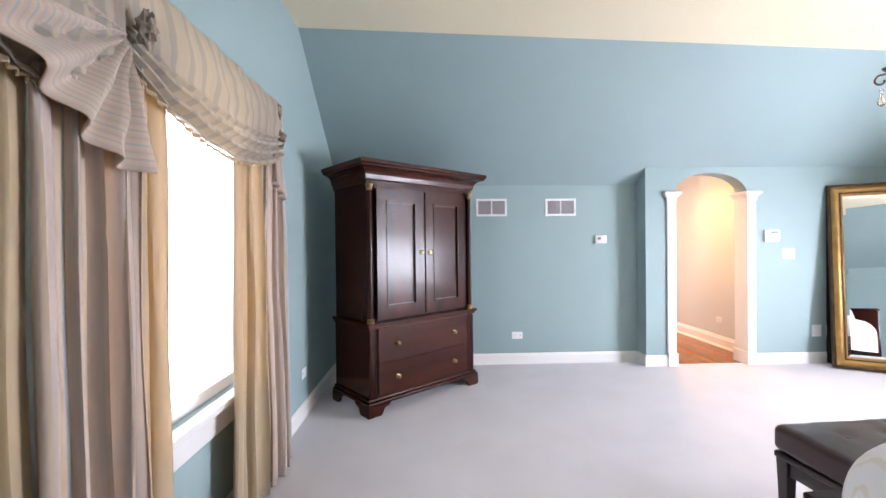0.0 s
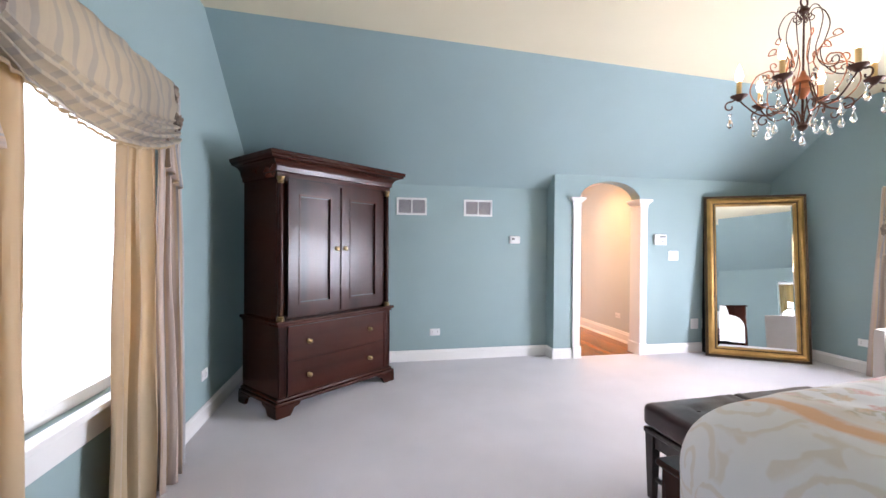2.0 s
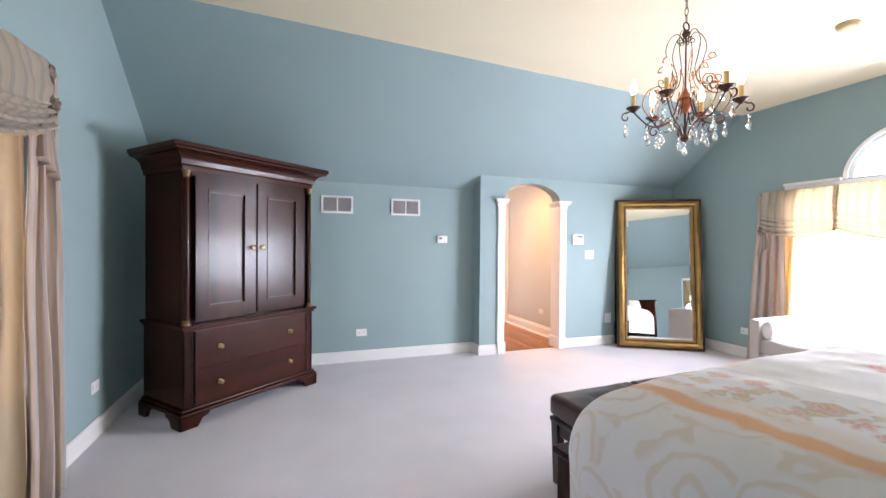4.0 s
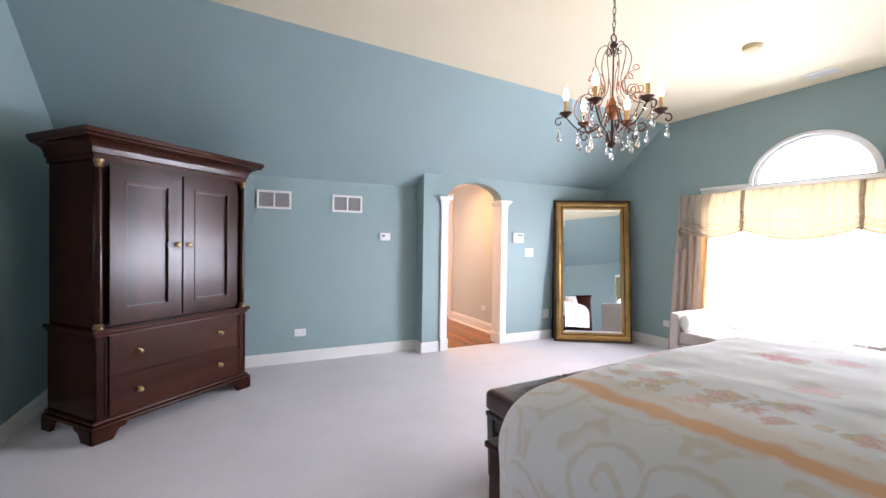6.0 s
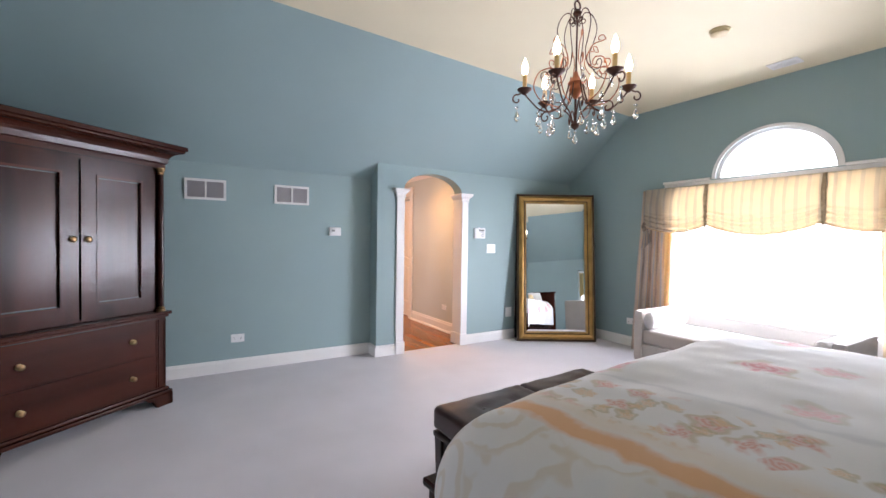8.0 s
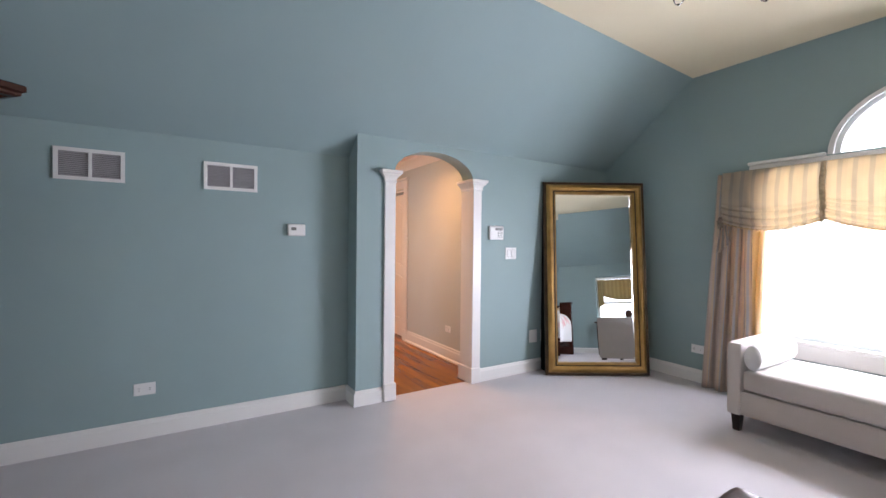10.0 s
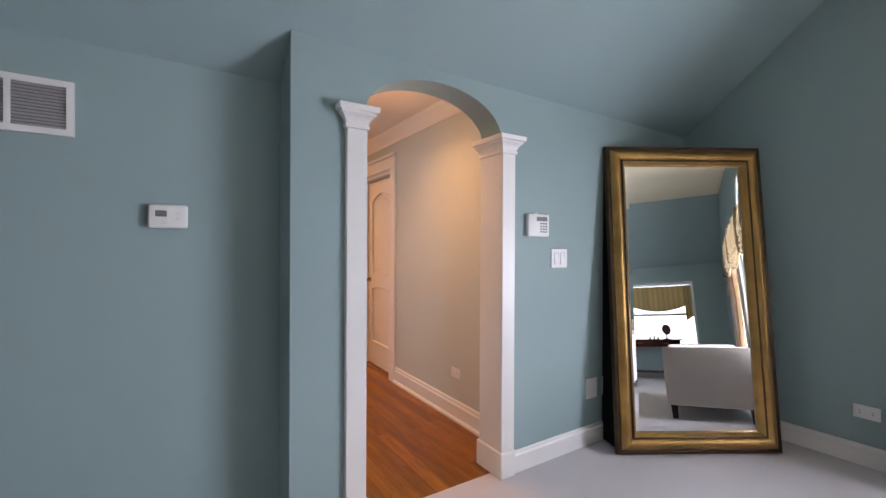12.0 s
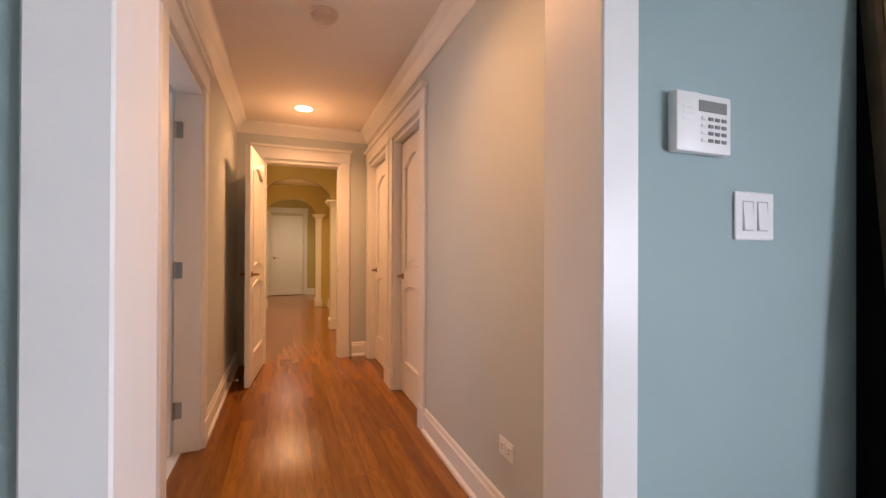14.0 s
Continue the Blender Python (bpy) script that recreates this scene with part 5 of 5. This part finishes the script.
# ---- ottomans at the bed's foot ----
def ottoman(x, y, rz, label):
    root = thing("leather_ottoman", label, "ottoman", "leather ottomans", pose(x, y, 0, 0, 0, rz))
    hw, hd = 0.296, 0.262
    for sx in (-1, 1):
        for sy in (-1, 1):
            tapered_leg(sx * (hw - 0.035), sy * (hd - 0.035), 0.0, 0.345, 0.027, 0.017, ESPRESSO, root)
    for sx in (-1, 1):
        part("end_rail", a_box(sx * (hw - 0.035) - 0.014, -hd + 0.06, 0.275, sx * (hw - 0.035) + 0.014, hd - 0.06, 0.348, 0.004, 1), ESPRESSO, root)
        part("stretcher", a_box(sx * (hw - 0.035) - 0.009, -hd + 0.058, 0.10, sx * (hw - 0.035) + 0.009, hd - 0.058, 0.122, 0.003, 1), ESPRESSO, root)
    for sy in (-1, 1):
        part("side_rail", a_box(-hw + 0.06, sy * (hd - 0.035) - 0.014, 0.275, hw - 0.06, sy * (hd - 0.035) + 0.014, 0.348, 0.004, 1), ESPRESSO, root)
    part("tray_edge", a_box(-hw, -hd, 0.345, hw, hd, 0.375, 0.008, 2), ESPRESSO, root)
    bm = soft_box(-hw - 0.004, -hd - 0.004, 0.377, hw + 0.004, hd + 0.004, 0.498, 0.028, 0.012, x, 21)
    for v in bm.verts:
        if v.co.z > 0.45:
            for bx, by in ((-0.1, 0.09), (0.1, 0.09), (-0.1, -0.09), (0.1, -0.09)):
                d = math.hypot(v.co.x - bx, v.co.y - by)
                v.co.z -= 0.016 * math.exp(-(d / 0.028) ** 2)
            v.co.z += 0.004 * wob(v.co.x * 14 + x, v.co.y * 14, 0) + 0.003 * wob(v.co.x * 9 + v.co.y * 7 + x, (v.co.x - v.co.y) * 45, 2)
    cu = part("cushion", bm, LEATHER, root, "padded dark leather top", smooth=True)
    for bx, by in ((-0.1, 0.09), (0.1, 0.09), (-0.1, -0.09), (0.1, -0.09)):
        part("button", lathe(bmesh.new(), [(0.010, 0.489), (0.013, 0.494), (0.010, 0.499), (0.003, 0.501)], 14, (bx, by, 0)), LEATHER, cu, smooth=True)


ottoman(2.208, 1.828, 3.5, "dark brown leather ottoman on tapered legs at the bed's foot")
ottoman(2.806, 1.866, 3.5, "dark brown leather ottoman with creased tufted top at the bed's foot")


# ---- bed ----
BED = pose(1.61, 1.475, 0, 0, 0, 5.0)
BW, BL, BTOP = 1.84, 2.10, 0.82


def bed():
    root = thing("bed", "king bed with dark panelled wood frame and headboard", "bed", m=BED)
    part("side_rail", a_box(0.02, -BL + 0.02, 0.16, 0.06, -0.02, 0.40, 0.006, 1), MAHOGH, root)
    part("side_rail", a_box(BW - 0.06, -BL + 0.02, 0.16, BW - 0.02, -0.02, 0.40, 0.006, 1), MAHOGH, root)
    fb = part("footboard", a_box(0.03, -0.02, 0.06, BW - 0.03, 0.02, 0.345, 0.005, 1), MAHOGH, root)
    part("footboard_cap", a_box(0.05, -0.035, 0.345, BW - 0.05, 0.035, 0.365, 0.006, 2), MAHOGH, fb)
    for i in range(4):
        x0 = 0.07 + i * (BW - 0.14) / 4
        part("footboard_panel", plate([rect(x0 + 0.03, 0.11, x0 + (BW - 0.14) / 4 - 0.03, 0.32), rect(x0 + 0.06, 0.14, x0 + (BW - 0.14) / 4 - 0.06, 0.29)], along_x, 0.018, 0.032), MAHOGH, fb)
    for px, top in ((0.0, 0.478), (BW - 0.06, 0.33)):
        part("foot_post", a_box(px - 0.045, -0.045, 0.0, px + 0.045, 0.045, top, 0.006, 2), MAHOG, root)
        part("post_panel", plate([rect(px - 0.032, 0.08, px + 0.032, top - 0.026), rect(px - 0.020, 0.10, px + 0.020, top - 0.046)], along_x, 0.043, 0.052), MAHOG, root)
    part("post_cap", a_box(-0.062, -0.062, 0.478, 0.062, 0.062, 0.506, 0.008, 2), MAHOG, root)
    hb = part("headboard", a_box(-0.03, -BL - 0.06, 0.0, BW + 0.03, -BL, 1.06, 0.01, 2), MAHOG, root, "dark wood headboard")
    part("headboard_cap", a_box(-0.05, -BL - 0.08, 1.061, BW + 0.05, -BL + 0.02, 1.10, 0.01, 2), MAHOG, hb)
    part("mattress", soft_box(0.05, -BL + 0.01, 0.32, BW - 0.05, -0.33, BTOP - 0.05, 0.10), LINEN, root, smooth=True)


bed()


SCALLOP = material("white_piping", (0.70, 0.67, 0.64), 0.85, vary=0.03, grain=260, bump=0.02)


def drop_cloth(root, x0, x1, y0, y1, top, over, r, mat, name, seed, puff, nx=90, ny=90):
    """Bedding laid over a block: flat on top, rounded over the rims and hanging by over = (x0, x1, y0, y1)."""
    ax0, ax1, ay0, ay1 = x0 - over[0], x1 + over[1], y0 - over[2], y1 + over[3]

    def fn(s, t):
        px, py = ax0 + (ax1 - ax0) * s, ay0 + (ay1 - ay0) * t
        cx, cy = max(x0, min(x1, px)), max(y0, min(y1, py))
        dx, dy = px - cx, py - cy
        d = math.hypot(dx, dy)
        q = math.pi * r / 2
        if d < 1e-9:
            ux = uy = f = g = 0.0
        else:
            ux, uy = dx / d, dy / d
            if d < q:
                f, g = r * math.sin(d / r), r * (1 - math.cos(d / r))
            else:
                f, g = r - 0.10 * (d - q), r + (d - q)
                f += 0.030 * (d - q) / 0.3 * math.sin(9 * (cx + cy) + 5 * math.atan2(uy, ux) + 2 * wob(cx * 2, cy * 2, seed))
        u, v = (cx - x0) / (x1 - x0), (cy - y0) / (y1 - y0)
        crown = puff * (max(0, math.sin(math.pi * u)) ** 0.6) * (0.4 + 0.6 * (1 - v))
        wr = 0.010 * wob(px * 3.2, py * 3.2, seed) + 0.005 * wob(px * 9, py * 8, seed + 4)
        return (cx + ux * f, cy + uy * f, top + crown - g + wr)
    cover = sheet(name, fn, nx, ny, mat, root, thick=0.012, length=ax1 - ax0, drop=ay1 - ay0)
    # corded hem along the free edges
    for line in ([fn(i / 90, 1.0) for i in range(91)], [fn(0.0, i / 90) for i in range(91)], [fn(1.0, i / 90) for i in range(91)]):
        part("hem", tube(bmesh.new(), line, 0.008, 7), SCALLOP, root, "corded off-white hem", smooth=True)
    return cover


comforter = thing("comforter", "off-white floral comforter with beige scroll border over the bed", "comforter", m=BED @ pose(0, 0, 0))
drop_cloth(comforter, 0.03, BW - 0.04, -BL + 0.55, -0.31, BTOP + 0.01, (0.68, 0.68, 0.0, 0.68), 0.24, BEDDING, "cover", 1.0, 0.065)


def pillow(x, y, z, rx, w, h, mat, label, rz=0):
    root = thing("bed_pillow", label, "pillow", "bed pillows", BED @ pose(x, y, z, rx, 0, rz))
    bm = bmesh.new()
    bmesh.ops.create_cube(bm, size=2)
    bmesh.ops.subdivide_edges(bm, edges=bm.edges[:], cuts=9, use_grid_fill=True)
    for v in bm.verts:
        a, b = v.co.x, v.co.y
        k = max(0.0, (1 - a ** 4) * (1 - b ** 4)) ** 0.5
        v.co = (a * w / 2 * (1 - 0.06 * (b * b)), b * h / 2 * (1 - 0.06 * a * a), v.co.z * (0.012 + 0.085 * k) + 0.006 * wob(a * 3 + x, b * 3, z))
    part("case", bm, mat, root, smooth=True)


for i, (px, mt, lb) in enumerate(((0.58, LINEN, "white sleeping pillow propped on the headboard"), (1.28, LINEN, "white sleeping pillow propped on the headboard"))):
    pillow(px, -BL + 0.16, 0.89, 64, 0.66, 0.40, mt, lb)
GOLDLINEN = material("pale_gold_linen", (0.62, 0.50, 0.30), 0.8, vary=0.06, scale=6, grain=260, bump=0.03)
for px in (0.62, 1.22):
    pillow(px, -BL + 0.36, 0.86, 56, 0.56, 0.36, GOLDLINEN, "pale gold accent pillow leaning on the bed pillows")


# ---- dressing table at the niche window ----
def dressing_table():
    root = thing("dressing_table", "dark wood dressing table under the niche window", "table", m=pose(4.50, YS + 0.30, 0))
    part("tabletop", a_box(-0.46, -0.22, 0.665, 0.46, 0.22, 0.69, 0.006, 2), MAHOGH, root)
    part("apron", a_box(-0.42, -0.18, 0.56, 0.42, 0.18, 0.664, 0.004, 1), MAHOGH, root)
    for dx in (-0.21, 0.21):
        dr = part("drawer", a_box(dx - 0.18, 0.178, 0.58, dx + 0.18, 0.192, 0.65, 0.004, 1), MAHOGH, root)
        part("pull", a_box(dx - 0.03, 0.192, 0.61, dx + 0.03, 0.205, 0.62, 0.003, 1), BRASS, dr)
    for sx in (-1, 1):
        for sy in (-1, 1):
            tapered_leg(sx * 0.40, sy * 0.16, 0, 0.562, 0.024, 0.015, MAHOG, root)
    part("lower_shelf", a_box(-0.40, -0.16, 0.12, 0.40, 0.16, 0.14, 0.004, 1), MAHOGH, root)


def vanity_mirror():
    root = thing("vanity_mirror", "small oval tilted vanity mirror on the dressing table", "mirror", m=pose(4.72, YS + 0.30, 0.69))
    part("base", lathe(bmesh.new(), [(0.06, 0), (0.06, 0.008), (0.02, 0.016), (0.010, 0.03)], 20), BRONZE, root, smooth=True)
    part("stem", lathe(bmesh.new(), [(0.008, 0.03), (0.012, 0.05), (0.006, 0.08)], 12), BRONZE, root, smooth=True)
    bm = lathe(bmesh.new(), [(0.070, -0.007), (0.086, -0.004), (0.086, 0.004), (0.070, 0.007)], 32)
    bmesh.ops.transform(bm, matrix=pose(0, 0, 0.165, 80, 0, 20) @ Matrix.Diagonal((0.9, 1.1, 1, 1)), verts=bm.verts)
    part("disc", bm, BRONZE, root, "bronze-backed oval glass", smooth=True)


dressing_table()
vanity_mirror()
for bx, bh in ((4.45, 0.06), (4.52, 0.08), (4.58, 0.05)):
    bo = thing("perfume_bottle", "small dark perfume bottle on the dressing table", "bottle", "perfume bottles", pose(bx, YS + 0.32, 0.69))
    part("body", lathe(bmesh.new(), [(0.016, 0), (0.019, 0.005), (0.017, bh * 0.6), (0.008, bh * 0.75)], 14), GREYPLASTIC, bo, smooth=True)
    part("stopper", lathe(bmesh.new(), [(0.007, bh * 0.75), (0.010, bh * 0.9), (0.004, bh)], 12), GREYPLASTIC, bo, smooth=True)


# ---- chandelier ----
CHX, CHY, RC, CHS = 2.587, 1.81, 0.226, 1.174
CHZ = 1.349 * (1 - CHS) + 0.012


def polar(r, z, a):
    return (r * math.cos(a), r * math.sin(a), z)


def scroll(a, path):
    """Bends a plan of (radius, height) pairs into a smooth line in the upright plane at angle a."""
    pts = [Vector(polar(r, z, a)) for r, z in path]
    out = []
    n = len(pts)
    for i in range(n - 1):
        p0, p1, p2, p3 = pts[max(i - 1, 0)], pts[i], pts[i + 1], pts[min(i + 2, n - 1)]
        for k in range(6):
            t = k / 6
            out.append(0.5 * ((2 * p1) + (p2 - p0) * t + (2 * p0 - 5 * p1 + 4 * p2 - p3) * t * t + (3 * p1 - p0 - 3 * p2 + p3) * t ** 3))
    out.append(pts[-1])
    return out


def curl(r, z, size, turns, start, way):
    return [(r + size * (1 - 0.75 * i / 10) * math.cos(start + way * turns * 2 * math.pi * i / 10), z + size * (1 - 0.75 * i / 10) * math.sin(start + way * turns * 2 * math.pi * i / 10)) for i in range(11)]


def crystal_drop(root, p, length, name="crystal_drop"):
    """A bead and a faceted pear on a wire."""
    x, y, z = p
    bm = bmesh.new()
    lathe(bm, [(0.001, 0), (0.007, -0.005), (0.007, -0.011), (0.001, -0.016)], 8, p)
    k = length
    lathe(bm, [(0.001, -0.020), (0.005, -0.020 - 0.15 * k), (0.011, -0.020 - 0.55 * k), (0.0125, -0.020 - 0.72 * k), (0.008, -0.020 - 0.90 * k), (0.001, -0.020 - k)], 8, p)
    part(name, bm, CRYSTAL, root, "clear crystal pendant")


def chandelier():
    root = thing("chandelier", "rust-bronze scrolled iron chandelier with candle bulbs and crystal drops", "chandelier", m=pose(CHX, CHY, CHZ) @ Matrix.Scale(CHS, 4))
    zc = (ceiling_z(CHX) - CHZ) / CHS
    part("canopy", lathe(bmesh.new(), [(0.012, zc - 0.045), (0.04, zc - 0.03), (0.062, zc - 0.008), (0.062, zc)], 24), BRONZE, root, smooth=True)
    # chain links from the top ring to the canopy
    z, turn = 2.395, 0
    while z < zc - 0.05:
        ring = [(0.0075 * math.cos(a), 0, 0.020 * math.sin(a)) for a in [2 * math.pi * i / 12 for i in range(13)]]
        bm = tube(bmesh.new(), ring, 0.0021, 5)
        bmesh.ops.transform(bm, matrix=pose(0, 0, z + 0.02, 0, 0, 90 * turn + 20), verts=bm.verts)
        part("chain_link", bm, BRONZE, root, smooth=True)
        z, turn = z + 0.034, turn + 1
    ring = [(0.018 * math.cos(a), 0, 2.378 + 0.020 * math.sin(a)) for a in [2 * math.pi * i / 16 for i in range(17)]]
    part("top_ring", tube(bmesh.new(), ring, 0.004, 6), BRONZE, root, smooth=True)
    part("stem", lathe(bmesh.new(), [(0.005, 1.86), (0.0036, 2.33), (0.016, 2.335), (0.020, 2.345), (0.010, 2.36)], 12), BRONZE, root, smooth=True)
    part("hub", lathe(bmesh.new(), [(0.008, 1.965), (0.018, 1.98), (0.030, 2.005), (0.024, 2.025), (0.036, 2.035), (0.026, 2.048), (0.012, 2.066), (0.007, 2.085)], 18), COPPER, root, "copper leaf hub", smooth=True)
    part("finial", lathe(bmesh.new(), [(0.004, 1.828), (0.016, 1.836), (0.020, 1.85), (0.013, 1.862), (0.006, 1.87)], 14), BRONZE, root, smooth=True)
    crystal_drop(root, (0, 0, 1.828), 0.045, "bottom_crystal")
    for k in range(6):
        a = radians(22 + 60 * k)
        arm = scroll(a, [(0.03, 2.03), (0.052, 1.955), (0.10, 1.912), (0.155, 1.920), (0.200, 1.962), (0.230, 1.996), (0.256, 1.990)] + curl(0.259, 1.968, 0.024, 0.8, 1.5, -1))
        arm_ob = part("arm", tube(bmesh.new(), arm, 0.0034, 7), BRONZE, root, smooth=True)
        part("drip_pan", lathe(bmesh.new(), [(0.006, 1.988), (0.020, 2.000), (0.031, 2.009), (0.034, 2.014), (0.030, 2.012), (0.014, 2.008)], 20, polar(RC, 0, a)), BRONZE, arm_ob, "dark scalloped drip pan", smooth=True)
        part("candle_sleeve", lathe(bmesh.new(), [(0.0100, 2.010), (0.0100, 2.073), (0.008, 2.078)], 14, polar(RC, 0, a)), CANDLE, arm_ob, "tan candle sleeve", smooth=True)
        part("bulb", lathe(bmesh.new(), [(0.008, 2.078), (0.014, 2.092), (0.016, 2.104), (0.011, 2.128), (0.004, 2.148), (0.001, 2.156)], 14, polar(RC, 0, a)), FLAME, arm_ob, "lit candle bulb", smooth=True)
        crystal_drop(arm_ob, polar(0.259, 1.938, a), 0.05)
        crystal_drop(arm_ob, polar(0.165, 1.912, a), 0.05)
        lower = scroll(a + radians(30), [(0.012, 1.85), (0.03, 1.90), (0.075, 1.935), (0.13, 1.93)] + curl(0.14, 1.905, 0.026, 0.9, 1.4, -1))
        part("lower_scroll", tube(bmesh.new(), lower, 0.0032, 6), BRONZE, root, smooth=True)
        crystal_drop(root, polar(0.125, 1.878, a + radians(30)), 0.045)
        upper = scroll(a, curl(0.026, 2.312, 0.016, 0.8, 3.6, 1)[::-1] + [(0.034, 2.345), (0.066, 2.33), (0.086, 2.275), (0.072, 2.21), (0.056, 2.16), (0.070, 2.10), (0.105, 2.06)] + curl(0.135, 2.075, 0.024, 0.9, -1.4, 1))
        part("upper_scroll", tube(bmesh.new(), upper, 0.0021, 6), BRONZE, root, smooth=True)
        side = scroll(a + radians(30), curl(0.105, 2.205, 0.020, 0.8, -0.5, 1)[::-1] + [(0.070, 2.185), (0.046, 2.13), (0.075, 2.09), (0.115, 2.08)] + curl(0.13, 2.10, 0.022, 0.9, -1.6, 1))
        part("side_scroll", tube(bmesh.new(), side, 0.0023, 6), COPPER, root, smooth=True)
        big = scroll(a, [(0.07, 1.93), (0.145, 1.955), (0.185, 2.02), (0.165, 2.085), (0.125, 2.105)] + curl(0.118, 2.085, 0.022, 0.8, 1.4, 1))
        part("loop_scroll", tube(bmesh.new(), big, 0.0025, 6), COPPER, root, smooth=True)
        crystal_drop(root, polar(0.15, 2.045, a + radians(30)), 0.04)
        lx, ly, lz = polar(RC, 2.13, a)
        lamp_point(CHX + lx * CHS, CHY + ly * CHS, CHZ + lz * CHS, 1.0, (1.0, 0.66, 0.34), 0.02)


chandelier()


# ---- hinges on the open doorway's far jamb ----
for hz in (0.24, 1.02, 1.80):
    hx, hyy = HX0 - 0.105, DL[1] - 0.021
    leaf = part("hinge", a_box(hx - 0.018, hyy - 0.003, hz - 0.045, hx + 0.018, hyy, hz + 0.045), STEEL, side_casing, "brushed nickel hinge")
    part("hinge_knuckle", lathe(bmesh.new(), [(0.006, hz - 0.048), (0.006, hz + 0.048)], 10, (hx - 0.022, hyy - 0.006, 0)), STEEL, leaf, smooth=True)


# ---- small hall fittings ----
stop = thing("door_stop", "small spring door stop on the hall baseboard", "door stop", m=pose(HX0 + 0.016, 7.72, 0.075))
part("base", lathe(bmesh.new(), [(0.012, 0.0), (0.012, 0.004), (0.006, 0.006)], 12), STEEL, stop, smooth=True).rotation_euler = (0, radians(90), 0)
coil = [(0.004 + 0.0011 * i, 0.006 * math.cos(i * 0.9), 0.006 * math.sin(i * 0.9)) for i in range(56)]
part("spring", tube(bmesh.new(), coil, 0.0013, 5), STEEL, stop, smooth=True)
part("tip", lathe(bmesh.new(), [(0.007, 0.064), (0.008, 0.07), (0.006, 0.08)], 10), PLASTIC, stop, smooth=True).rotation_euler = (0, radians(90), 0)
strike = thing("strike_plate", "small brass strike plate on the white door jamb", "strike plate", m=pose(EX1 - 0.0205, HY1 + 0.03, 0.93))
part("plate", a_box(-0.002, -0.012, -0.03, 0.0, 0.012, 0.03), BRASS, strike)


# ---- hall floor boards ----
def boards():
    root = tagged(new("hall_floor"), "honey-brown oak strip floor with a gloss finish", "floor", kind="structure")
    rnd = random.Random(4)
    meshes = {}
    wd = 0.083
    n = 0
    x = HX0 - 0.24
    while x < HX1 + 0.16:
        y = YA + 0.062 - rnd.random() * 0.8
        while y < 15.13:
            ln = rnd.choice((0.6, 0.85, 1.1, 1.4, 1.7))
            lo, hi = max(y, YA + 0.062 if x > XB + 0.02 else YN + 0.2), min(y + ln, 15.13)
            if hi - lo > 0.03:
                key = round(hi - lo, 3)
                if key not in meshes:
                    bm = a_box(0, 0, -0.012, wd - 0.0005, key - 0.0006, 0.0)
                    tops = [e for e in bm.edges if all(v.co.z > -0.001 for v in e.verts)]
                    bmesh.ops.bevel(bm, geom=tops, offset=0.0004, segments=1, affect="EDGES")
                    me = bpy.data.meshes.new("floorboard")
                    bm.to_mesh(me)
                    bm.free()
                    me.materials.append(OAK)
                    meshes[key] = me
                ob = new("floorboard", meshes[key])
                ob.parent = root
                ob.location = (x, lo, 0.0)
                n += 1
            y += ln
        x += wd


boards()
